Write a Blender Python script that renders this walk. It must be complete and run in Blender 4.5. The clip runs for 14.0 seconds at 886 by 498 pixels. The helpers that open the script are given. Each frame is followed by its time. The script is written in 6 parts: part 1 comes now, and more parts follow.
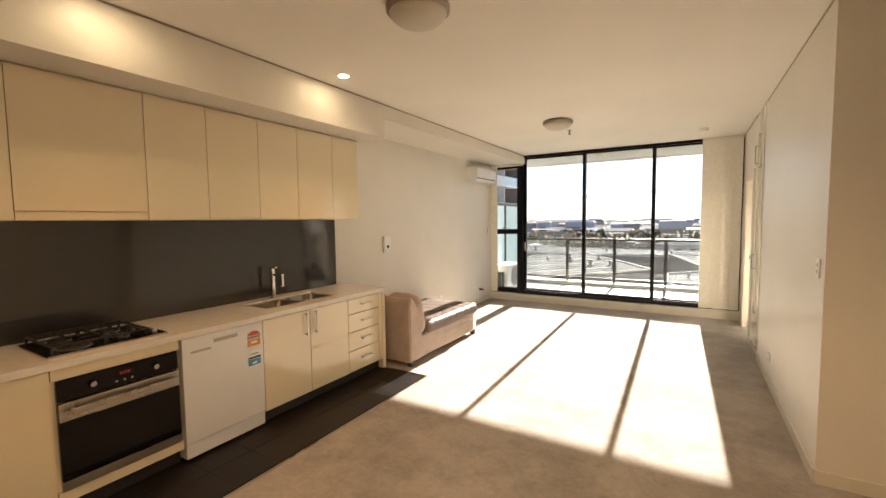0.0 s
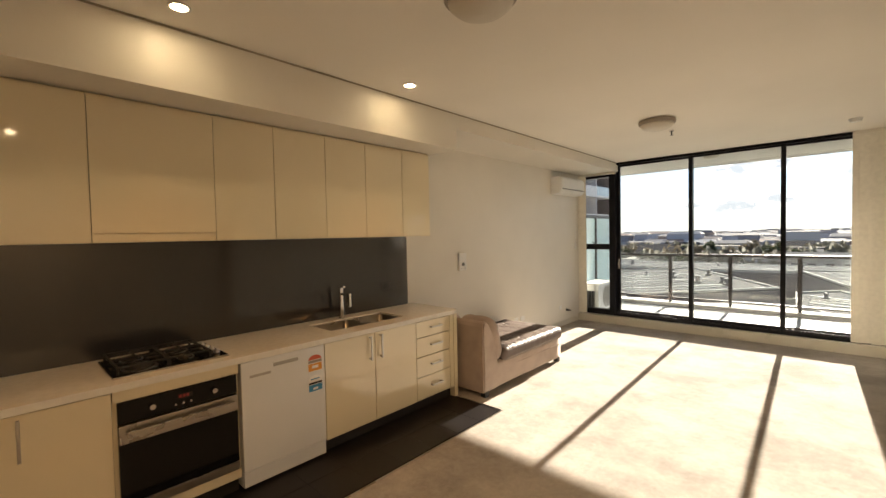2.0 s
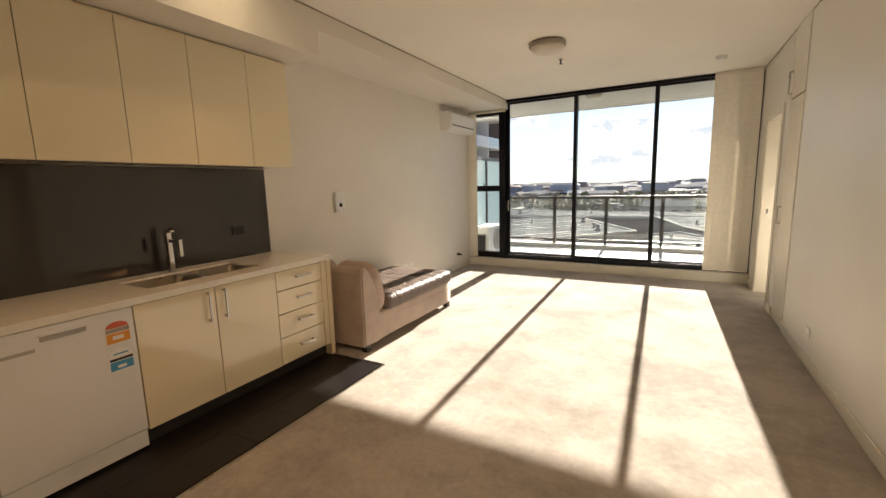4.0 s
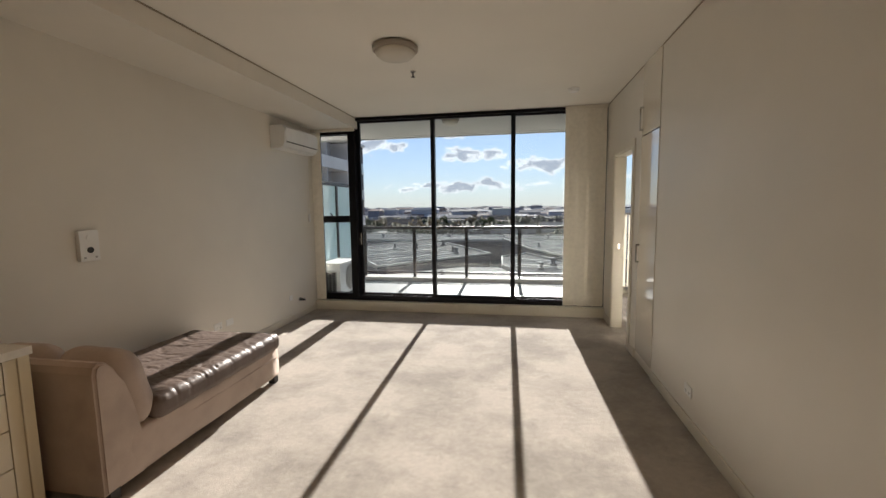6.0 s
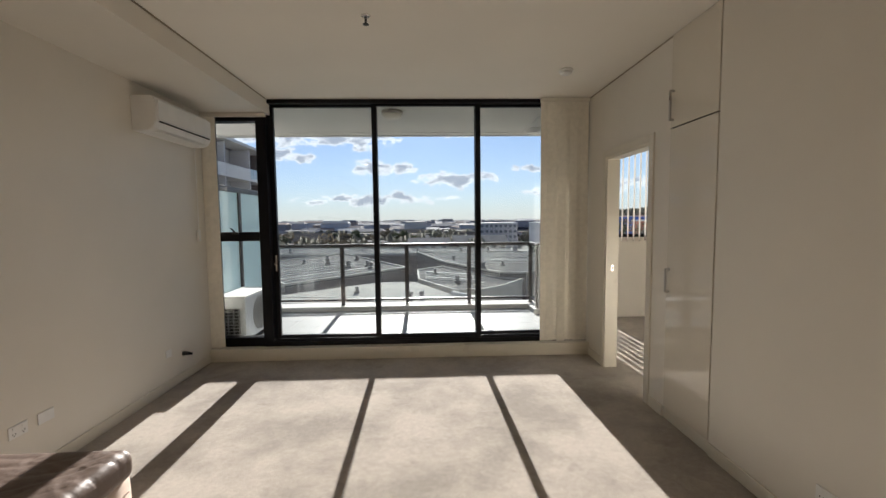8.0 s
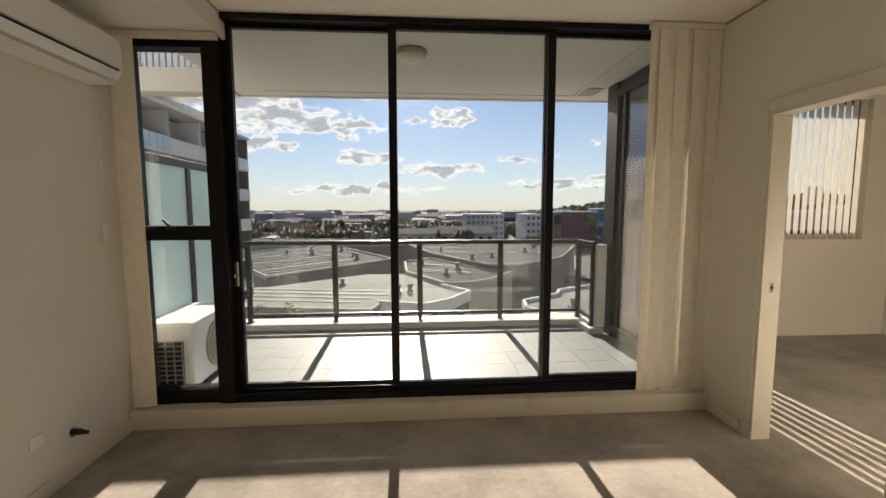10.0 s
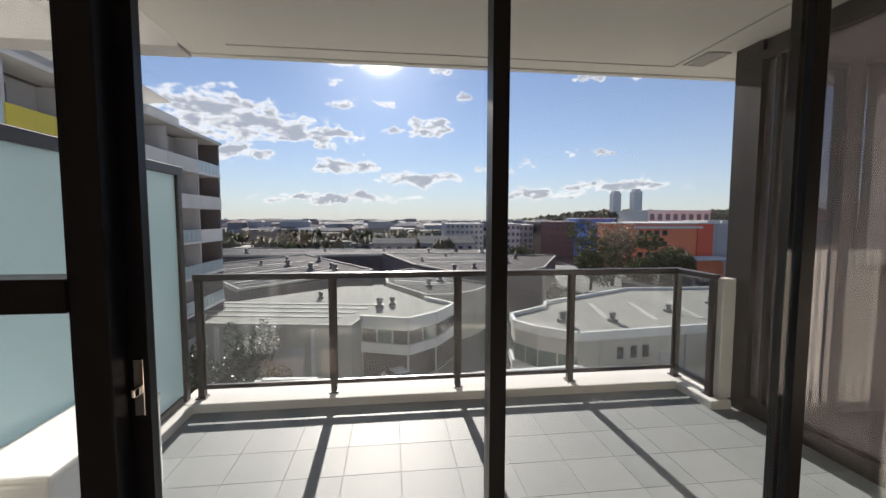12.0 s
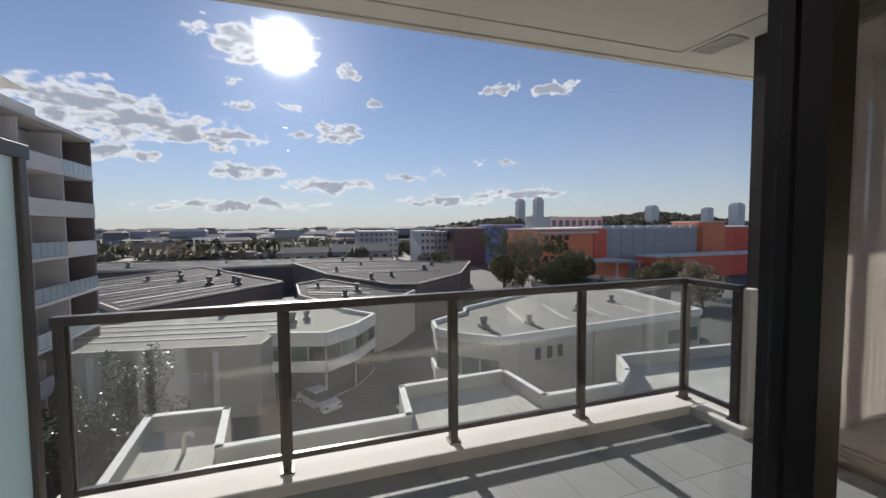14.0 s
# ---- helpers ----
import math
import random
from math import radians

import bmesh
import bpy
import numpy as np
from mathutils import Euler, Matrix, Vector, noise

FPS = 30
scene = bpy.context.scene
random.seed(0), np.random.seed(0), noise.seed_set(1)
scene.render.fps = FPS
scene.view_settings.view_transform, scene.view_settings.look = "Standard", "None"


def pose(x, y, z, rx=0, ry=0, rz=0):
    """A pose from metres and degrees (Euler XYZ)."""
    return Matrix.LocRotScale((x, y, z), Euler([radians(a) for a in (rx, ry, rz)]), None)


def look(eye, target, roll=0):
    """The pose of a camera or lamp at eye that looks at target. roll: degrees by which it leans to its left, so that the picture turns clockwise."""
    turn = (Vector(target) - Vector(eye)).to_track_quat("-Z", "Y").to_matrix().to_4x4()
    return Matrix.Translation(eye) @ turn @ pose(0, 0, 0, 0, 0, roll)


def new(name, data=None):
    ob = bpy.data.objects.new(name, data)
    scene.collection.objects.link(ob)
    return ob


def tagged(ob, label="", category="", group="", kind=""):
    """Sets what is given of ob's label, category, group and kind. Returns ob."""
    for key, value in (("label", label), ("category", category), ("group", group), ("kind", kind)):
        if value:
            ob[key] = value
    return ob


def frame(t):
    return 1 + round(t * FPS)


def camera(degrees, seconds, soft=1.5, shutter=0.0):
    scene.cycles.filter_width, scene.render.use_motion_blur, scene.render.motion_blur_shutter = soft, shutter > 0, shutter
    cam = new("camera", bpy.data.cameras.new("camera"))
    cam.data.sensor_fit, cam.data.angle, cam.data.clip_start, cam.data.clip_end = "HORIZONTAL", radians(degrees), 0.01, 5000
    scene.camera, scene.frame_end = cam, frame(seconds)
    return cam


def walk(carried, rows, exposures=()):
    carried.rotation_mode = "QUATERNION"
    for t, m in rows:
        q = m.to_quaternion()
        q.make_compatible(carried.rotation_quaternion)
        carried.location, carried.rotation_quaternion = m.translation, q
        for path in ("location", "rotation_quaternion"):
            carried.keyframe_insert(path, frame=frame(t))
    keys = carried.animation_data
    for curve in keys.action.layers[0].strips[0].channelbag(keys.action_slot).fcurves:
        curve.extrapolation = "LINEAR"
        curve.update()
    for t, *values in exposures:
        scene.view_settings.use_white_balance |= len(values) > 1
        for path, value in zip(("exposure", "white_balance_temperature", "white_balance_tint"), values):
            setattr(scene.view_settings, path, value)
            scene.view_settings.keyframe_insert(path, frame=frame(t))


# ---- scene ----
cam = camera(93.5, 14.0)
EXPOSURES = [(0, 2.64, 6700, 12), (0.5, 2.66, 6500, 11), (1.0, 2.56, 6450, 11), (1.5, 2.36, 6450, 11), (2.0, 2.20, 6850, 10), (2.5, 2.33, 7350, 9), (3.0, 2.70, 7050, 12),
             (3.5, 2.60, 6900, 11), (4.0, 2.16, 6650, 11), (6.5, 1.39, 5950, 11), (7.5, 1.37, 5850, 11), (10.0, 1.38, 6850, 12), (11.0, 1.38, 6500, 14), (12.0, 1.28, 6300, 15), (12.5, 1.28, 6250, 15.5), (13.0, 1.13, 6200, 16), (14.0, 1.02, 6200, 16)]
PATH = [
    (0, (0.121, 0.032, 1.611), (-0.9, 1.747, 1.475), -0.7),
    (0.5, (0.148, 0.162, 1.652), (-0.619, 2.008, 1.596), -2.0),
    (1, (0.144, 0.202, 1.634), (-0.556, 2.074, 1.558), -1.9),
    (1.5, (0.066, 0.255, 1.601), (-0.872, 2.018, 1.5), -1.6),
    (2, (0.016, 0.408, 1.643), (-1.339, 1.878, 1.577), -1.2),
    (2.5, (-0.045, 0.49, 1.662), (-1.632, 1.705, 1.587), -0.3),
    (3, (-0.159, 0.61, 1.588), (-1.706, 1.866, 1.423), 0.3),
    (3.5, (-0.182, 0.771, 1.497), (-1.466, 2.284, 1.247), -0.8),
    (4, (-0.179, 0.957, 1.457), (-1.132, 2.689, 1.154), -1.5),
    (6.5, (-0.542, 2.285, 1.56), (-0.824, 4.256, 1.375), -0.6),
    (7, (-0.743, 2.589, 1.545), (-0.916, 4.575, 1.383), -0.7),
    (7.5, (-0.882, 2.928, 1.548), (-0.882, 4.923, 1.408), -1.1),
    (10, (-1.441, 4.926, 1.537), (-1.302, 6.912, 1.348), -0.1),
    (10.5, (-1.57, 5.431, 1.574), (-1.45, 7.418, 1.38), -0.2),
    (11, (-1.754, 5.875, 1.577), (-1.619, 7.862, 1.392), -0.4),
    (11.5, (-1.885, 6.246, 1.575), (-1.698, 8.23, 1.409), -0.1),
    (12, (-1.937, 6.642, 1.6), (-1.692, 8.622, 1.455), 0.1),
    (12.5, (-2.044, 7.016, 1.596), (-1.732, 8.987, 1.471), 0.2),
    (13, (-2.145, 7.314, 1.598), (-1.763, 9.274, 1.486), 0.1),
    (13.5, (-2.245, 7.525, 1.624), (-1.751, 9.46, 1.526), 0.0),
    (14, (-2.326, 7.586, 1.594), (-1.678, 9.475, 1.483), -0.4),
]
walk(cam, [(t, look(eye, target, roll)) for t, eye, target, roll in PATH], EXPOSURES)

# ---- world, sun, lights ----
SUN_EL, SUN_AZ = 21.55, -0.022          # degrees above the horizon; sideways drift per metre ahead
sun_dir = Vector((SUN_AZ, 1.0, 0.0)).normalized() * math.cos(radians(SUN_EL)) + Vector((0, 0, math.sin(radians(SUN_EL))))
SKY, CLOUD_LIT, SKY_TINT = 0.05, 10.5, (0.90, 0.94, 1.02, 1)
world = bpy.data.worlds.new("sky")
scene.world = world
world.use_nodes = True
wn, wl = world.node_tree.nodes, world.node_tree.links
wn.clear()
sky = wn.new("ShaderNodeTexSky")
sky.sky_type, sky.sun_disc = "NISHITA", False
sky.sun_elevation, sky.sun_rotation = radians(SUN_EL), math.atan2(sun_dir.x, sun_dir.y)
sky.air_density, sky.dust_density, sky.ozone_density = 0.8, 0.02, 2.0
tc = wn.new("ShaderNodeTexCoord")
sep = wn.new("ShaderNodeSeparateXYZ")
wl.new(tc.outputs["Generated"], sep.inputs[0])


def wmath(op, a, b=None, c=None):
    n = wn.new("ShaderNodeMath")
    n.operation = op
    for i, v in enumerate((a, b, c)):
        if v is None:
            continue
        if isinstance(v, (int, float)):
            n.inputs[i].default_value = v
        else:
            wl.new(v, n.inputs[i])
    return n.outputs[0]


# clouds: drifts of broken cumulus at (bearing, height, half width, half height) in degrees, torn up by noise
az = wmath("MULTIPLY", wmath("ARCTAN2", sep.outputs[0], sep.outputs[1]), 57.2958)
el = wmath("MULTIPLY", wmath("ARCSINE", sep.outputs[2]), 57.2958)
CLOUDS = ((-21, 12.2, 8, 3.3), (-14, 11.2, 8, 2.4), (-8, 10.7, 4.5, 1.4), (-19.5, 8, 4.5, 1.2), (-33, 12, 8, 2.5), (-4, 21.4, 8, 2.8), (-6.5, 14.7, 1.8, 0.7), (-1, 14.9, 2.0, 0.7), (-7, 17.3, 1.2, 0.8),
          (5.8, 19.4, 1.8, 0.9), (9.9, 15.8, 1.4, 0.6), (5.7, 12.2, 3.6, 1.4), (0.5, 11.8, 1.7, 0.7), (-6, 6.8, 5.5, 1.2), (3.5, 5.3, 6.5, 1.1), (13.8, 6.5, 2.2, 0.6), (18, 7.3, 2, 0.5), (23.9, 8.8, 1.6, 0.7), (27.2, 8.2, 1.0, 0.5),
          (27, 17.5, 3, 0.6), (34, 17.3, 4, 0.8), (30, 4.2, 7, 0.8), (20, 3.3, 8, 0.7), (-7, 2.8, 12, 0.7), (70, 14, 12, 3), (-75, 16, 14, 4))
bend = wn.new("ShaderNodeTexNoise")
bend.inputs["Scale"].default_value, bend.inputs["Detail"].default_value, bend.inputs["Roughness"].default_value = 26.0, 8, 0.68
wl.new(tc.outputs["Generated"], bend.inputs["Vector"])
bent = wn.new("ShaderNodeSeparateXYZ")
wl.new(bend.outputs["Color"], bent.inputs[0])
az_b = wmath("ADD", az, wmath("MULTIPLY", wmath("SUBTRACT", bent.outputs[0], 0.5), 9.0))
el_b = wmath("ADD", el, wmath("MULTIPLY", wmath("SUBTRACT", bent.outputs[1], 0.5), 4.0))
cover = None
for ca, ce, cw, ch in CLOUDS:
    dx = wmath("DIVIDE", wmath("SUBTRACT", az_b, ca), cw)
    dy = wmath("DIVIDE", wmath("SUBTRACT", el_b, ce), ch)
    m = wmath("MAXIMUM", wmath("SUBTRACT", 1.0, wmath("ADD", wmath("MULTIPLY", dx, dx), wmath("MULTIPLY", dy, dy))), -1.0)
    cover = m if cover is None else wmath("MAXIMUM", cover, m)
comb = wn.new("ShaderNodeCombineXYZ")
wl.new(wmath("MULTIPLY", az, 0.16), comb.inputs[0])
wl.new(wmath("MULTIPLY", el, 0.36), comb.inputs[1])
clouds = wn.new("ShaderNodeTexNoise")
clouds.inputs["Scale"].default_value, clouds.inputs["Detail"].default_value, clouds.inputs["Roughness"].default_value = 2.2, 12, 0.60
wl.new(comb.outputs[0], clouds.inputs["Vector"])
density = wmath("ADD", wmath("MULTIPLY", cover, 0.42), wmath("MULTIPLY", wmath("SUBTRACT", clouds.outputs[0], 0.5), 1.5))
ramp = wn.new("ShaderNodeMapRange")
ramp.inputs[1].default_value, ramp.inputs[2].default_value = 0.09, 0.26
wl.new(density, ramp.inputs[0])
core = wn.new("ShaderNodeMapRange")
core.inputs[1].default_value, core.inputs[2].default_value = 0.22, 0.40
wl.new(density, core.inputs[0])
tone = wn.new("ShaderNodeMixRGB")
tone.inputs[1].default_value, tone.inputs[2].default_value = (CLOUD_LIT * 1.0, CLOUD_LIT * 0.97, CLOUD_LIT * 0.92, 1), (CLOUD_LIT * 0.40, CLOUD_LIT * 0.42, CLOUD_LIT * 0.46, 1)
wl.new(core.outputs[0], tone.inputs[0])
tint = wn.new("ShaderNodeMixRGB")
tint.blend_type = "MULTIPLY"
tint.inputs[0].default_value = 1.0
wl.new(sky.outputs[0], tint.inputs[1])
tint.inputs[2].default_value = SKY_TINT
# thin ground haze all round, thickest at the horizon
haze = wmath("ADD", wmath("MULTIPLY", wmath("POWER", 2.718, wmath("MULTIPLY", wmath("MAXIMUM", el, 0.0), -0.12)), 0.74), 0.11)
hazed = wn.new("ShaderNodeMixRGB")
wl.new(haze, hazed.inputs[0])
wl.new(tint.outputs[0], hazed.inputs[1])
hazed.inputs[2].default_value = (6.0, 5.95, 5.65, 1)
mixc = wn.new("ShaderNodeMixRGB")
wl.new(wmath("MULTIPLY", ramp.outputs[0], 0.92), mixc.inputs[0])
wl.new(hazed.outputs[0], mixc.inputs[1])
wl.new(tone.outputs[0], mixc.inputs[2])
# the bright aureole round the sun itself
toward = wn.new("ShaderNodeVectorMath")
toward.operation = "DOT_PRODUCT"
wl.new(tc.outputs["Generated"], toward.inputs[0])
toward.inputs[1].default_value = sun_dir
near = wmath("MAXIMUM", toward.outputs["Value"], 0.0)
glow = wmath("ADD", wmath("MULTIPLY", wmath("POWER", near, 2600.0), 260.0), wmath("MULTIPLY", wmath("POWER", near, 110.0), 3.0))
aure = wn.new("ShaderNodeCombineXYZ")
for i, k in enumerate((1.0, 0.96, 0.88)):
    wl.new(wmath("MULTIPLY", glow, k), aure.inputs[i])
lit = wn.new("ShaderNodeMixRGB")
lit.blend_type = "ADD"
lit.inputs[0].default_value = 1.0
wl.new(mixc.outputs[0], lit.inputs[1])
wl.new(aure.outputs[0], lit.inputs[2])
bg = wn.new("ShaderNodeBackground")
bg.inputs[1].default_value = SKY
wl.new(lit.outputs[0], bg.inputs[0])
wout = wn.new("ShaderNodeOutputWorld")
wl.new(bg.outputs[0], wout.inputs[0])

sun_data = bpy.data.lights.new("sun", "SUN")
sun_data.energy, sun_data.angle, sun_data.color = 5.0, radians(0.55), (1.0, 0.90, 0.77)
sun = new("sun", sun_data)
sun.matrix_world = look((0, 60, 40), Vector((0, 60, 40)) - sun_dir)

# ---- materials ----
def mat(name, col, rough=0.6, metal=0.0, var=0.06, scale=6.0, bump=0.0, bscale=60.0, col2=None, coat=0.0, rvar=0.08, island=0.0, spec=0.5, stretch=None):
    """A surface with broad stains, fine grain and relief, in real-world size."""
    m = bpy.data.materials.new(name)
    m.use_nodes = True
    nt = m.node_tree
    b = nt.nodes["Principled BSDF"]
    co = nt.nodes.new("ShaderNodeTexCoord")
    vec = co.outputs["Object"]
    if stretch:
        mp = nt.nodes.new("ShaderNodeMapping")
        mp.inputs["Scale"].default_value = stretch
        nt.links.new(vec, mp.inputs[0])
        vec = mp.outputs[0]
    n1 = nt.nodes.new("ShaderNodeTexNoise")
    n1.inputs["Scale"].default_value, n1.inputs["Detail"].default_value = scale, 6
    n2 = nt.nodes.new("ShaderNodeTexNoise")
    n2.inputs["Scale"].default_value, n2.inputs["Detail"].default_value = bscale, 3
    nt.links.new(vec, n1.inputs["Vector"])
    nt.links.new(vec, n2.inputs["Vector"])
    dark = col2 or tuple(c * (1 - 2.2 * var) for c in col)
    light = tuple(min(1, c * (1 + 0.8 * var)) for c in col)
    r = nt.nodes.new("ShaderNodeValToRGB")
    r.color_ramp.elements[0].position, r.color_ramp.elements[1].position = 0.3, 0.62
    r.color_ramp.elements[0].color, r.color_ramp.elements[1].color = (*dark, 1), (*light, 1)
    nt.links.new(n1.outputs[0], r.inputs[0])
    mx = nt.nodes.new("ShaderNodeMixRGB")
    mx.blend_type = "MULTIPLY"
    mx.inputs[0].default_value = 0.35 if var > 0.02 else 0.1
    nt.links.new(r.outputs[0], mx.inputs[1])
    g = nt.nodes.new("ShaderNodeMapRange")
    g.inputs[1].default_value, g.inputs[2].default_value, g.inputs[3].default_value, g.inputs[4].default_value = 0.25, 0.75, 1 - 4 * var, 1.0
    nt.links.new(n2.outputs[0], g.inputs[0])
    nt.links.new(g.outputs[0], mx.inputs[2])
    last = mx.outputs[0]
    if island:
        oi = nt.nodes.new("ShaderNodeObjectInfo")
        hs = nt.nodes.new("ShaderNodeHueSaturation")
        mr = nt.nodes.new("ShaderNodeMapRange")
        mr.inputs[3].default_value, mr.inputs[4].default_value = 1 - island, 1 + island
        nt.links.new(oi.outputs["Random"], mr.inputs[0])
        nt.links.new(mr.outputs[0], hs.inputs["Value"])
        nt.links.new(last, hs.inputs["Color"])
        last = hs.outputs[0]
    nt.links.new(last, b.inputs["Base Color"])
    rr = nt.nodes.new("ShaderNodeMapRange")
    rr.inputs[3].default_value, rr.inputs[4].default_value = max(0.02, rough - rvar), min(1, rough + rvar)
    nt.links.new(n1.outputs[0], rr.inputs[0])
    nt.links.new(rr.outputs[0], b.inputs["Roughness"])
    b.inputs["Metallic"].default_value = metal
    b.inputs["Specular IOR Level"].default_value = spec
    b.inputs["Coat Weight"].default_value = coat
    b.inputs["Coat Roughness"].default_value = 0.06
    if bump:
        bp = nt.nodes.new("ShaderNodeBump")
        bp.inputs["Strength"].default_value, bp.inputs["Distance"].default_value = bump, 0.004
        nt.links.new(n2.outputs[0], bp.inputs["Height"])
        nt.links.new(bp.outputs[0], b.inputs["Normal"])
    return m


def glass_mat(name, tint, rough=0.0, alpha_mix=0.0, milky=None):
    """Thin clear pane: straight-through tint plus a mirror coat by Fresnel."""
    m = bpy.data.materials.new(name)
    m.use_nodes = True
    nt = m.node_tree
    nt.nodes.clear()
    out = nt.nodes.new("ShaderNodeOutputMaterial")
    tr = nt.nodes.new("ShaderNodeBsdfTransparent")
    tr.inputs[0].default_value = (*tint, 1)
    gl = nt.nodes.new("ShaderNodeBsdfGlossy")
    gl.inputs["Roughness"].default_value = rough
    lw = nt.nodes.new("ShaderNodeLayerWeight")
    lw.inputs[0].default_value = 0.5
    p5 = nt.nodes.new("ShaderNodeMath")
    p5.operation = "POWER"
    p5.inputs[1].default_value = 5.0
    nt.links.new(lw.outputs["Facing"], p5.inputs[0])
    fr = nt.nodes.new("ShaderNodeMapRange")
    fr.inputs[3].default_value, fr.inputs[4].default_value = 0.03, 0.95
    nt.links.new(p5.outputs[0], fr.inputs[0])
    mx = nt.nodes.new("ShaderNodeMixShader")
    nt.links.new(fr.outputs[0], mx.inputs[0])
    base = tr
    if milky:
        df = nt.nodes.new("ShaderNodeBsdfTranslucent")
        df.inputs[0].default_value = (*milky, 1)
        d2 = nt.nodes.new("ShaderNodeBsdfDiffuse")
        d2.inputs[0].default_value = (*milky, 1)
        m1 = nt.nodes.new("ShaderNodeMixShader")
        m1.inputs[0].default_value = 0.45
        nt.links.new(df.outputs[0], m1.inputs[1])
        nt.links.new(d2.outputs[0], m1.inputs[2])
        m2 = nt.nodes.new("ShaderNodeMixShader")
        m2.inputs[0].default_value = alpha_mix
        nt.links.new(tr.outputs[0], m2.inputs[1])
        nt.links.new(m1.outputs[0], m2.inputs[2])
        base = m2
    nt.links.new(base.outputs[0], mx.inputs[1])
    nt.links.new(gl.outputs[0], mx.inputs[2])
    nt.links.new(mx.outputs[0], out.inputs[0])
    return m


def cloth_mat(name, col, through_=0.10):
    """Thin woven cloth that lets light through."""
    m = mat(name, col, 0.85, var=0.04, scale=20, bump=0.2, bscale=400)
    nt = m.node_tree
    b, out = nt.nodes["Principled BSDF"], nt.nodes["Material Output"]
    tl = nt.nodes.new("ShaderNodeBsdfTranslucent")
    tl.inputs[0].default_value = (*col, 1)
    mx = nt.nodes.new("ShaderNodeMixShader")
    mx.inputs[0].default_value = through_
    nt.links.new(b.outputs[0], mx.inputs[1])
    nt.links.new(tl.outputs[0], mx.inputs[2])
    nt.links.new(mx.outputs[0], out.inputs[0])
    return m


def glow_mat(name, col, strength):
    m = bpy.data.materials.new(name)
    m.use_nodes = True
    b = m.node_tree.nodes["Principled BSDF"]
    b.inputs["Base Color"].default_value = (*col, 1)
    b.inputs["Emission Color"].default_value = (*col, 1)
    b.inputs["Emission Strength"].default_value = strength
    return m


def carpet_mat():
    """Cut pile carpet: fibre grain, tread mottling, pale and dirty worn patches."""
    m = bpy.data.materials.new("carpet")
    m.use_nodes = True
    nt = m.node_tree
    b = nt.nodes["Principled BSDF"]
    co = nt.nodes.new("ShaderNodeTexCoord")

    def nz(scale, detail, rough):
        n = nt.nodes.new("ShaderNodeTexNoise")
        n.inputs["Scale"].default_value, n.inputs["Detail"].default_value, n.inputs["Roughness"].default_value = scale, detail, rough
        nt.links.new(co.outputs["Object"], n.inputs["Vector"])
        return n.outputs[0]

    def rmp(src, lo, hi, a, c):
        r = nt.nodes.new("ShaderNodeMapRange")
        for i, v in enumerate((lo, hi, a, c)):
            r.inputs[i + 1].default_value = v
        nt.links.new(src, r.inputs[0])
        return r.outputs[0]

    def mul(p, q):
        n = nt.nodes.new("ShaderNodeMath")
        n.operation = "MULTIPLY"
        nt.links.new(p, n.inputs[0])
        nt.links.new(q, n.inputs[1])
        return n.outputs[0]
    fine, mid, wide, spots = nz(420, 2, 0.5), nz(26, 8, 0.7), nz(1.3, 9, 0.68), nz(5.5, 4, 0.6)
    f = mul(mul(rmp(fine, 0.25, 0.75, 0.72, 1.12), rmp(mid, 0.3, 0.7, 0.86, 1.08)), mul(rmp(wide, 0.38, 0.58, 0.70, 1.08), rmp(spots, 0.62, 0.72, 1.0, 0.84)))
    hs = nt.nodes.new("ShaderNodeHueSaturation")
    hs.inputs["Color"].default_value = (0.46, 0.415, 0.36, 1)
    nt.links.new(f, hs.inputs["Value"])
    nt.links.new(hs.outputs[0], b.inputs["Base Color"])
    b.inputs["Roughness"].default_value = 0.97
    b.inputs["Specular IOR Level"].default_value = 0.08
    b.inputs["Sheen Weight"].default_value = 0.15
    bp = nt.nodes.new("ShaderNodeBump")
    bp.inputs["Strength"].default_value, bp.inputs["Distance"].default_value = 0.8, 0.004
    nt.links.new(mul(fine, rmp(mid, 0.2, 0.8, 0.5, 1.2)), bp.inputs["Height"])
    nt.links.new(bp.outputs[0], b.inputs["Normal"])
    return m


M_WALL = mat("wall_paint", (0.78, 0.74, 0.66), 0.42, var=0.02, scale=1.3, bump=0.05, bscale=140)
M_CEIL = mat("ceiling_paint", (0.86, 0.82, 0.74), 0.85, var=0.015, scale=1.0, bump=0.03, bscale=160)
M_TRIM = mat("trim_gloss", (0.74, 0.70, 0.60), 0.3, var=0.02, scale=3)
M_CARPET = carpet_mat()
M_DTILE = mat("dark_tile", (0.012, 0.010, 0.010), 0.32, var=0.05, scale=5, bump=0.01, bscale=80, island=0.03, spec=0.28)
M_GROUT_D = mat("dark_grout", (0.012, 0.010, 0.010), 0.6, var=0.1, spec=0.2)
M_LAM = mat("gloss_cream_laminate", (0.80, 0.705, 0.50), 0.05, var=0.012, scale=0.8, coat=0.6, rvar=0.02)
M_LAM_PALE = mat("gloss_pale_laminate", (0.76, 0.71, 0.61), 0.05, var=0.012, scale=0.8, coat=0.5, rvar=0.02)
M_STONE = mat("cream_stone_top", (0.79, 0.765, 0.69), 0.22, var=0.02, scale=30, bscale=260, coat=0.2)
M_SPLASH = mat("charcoal_glass", (0.032, 0.032, 0.034), 0.04, var=0.02, scale=1, coat=0.6, rvar=0.01)
M_KICK = mat("kickboard", (0.03, 0.028, 0.027), 0.4, var=0.05)
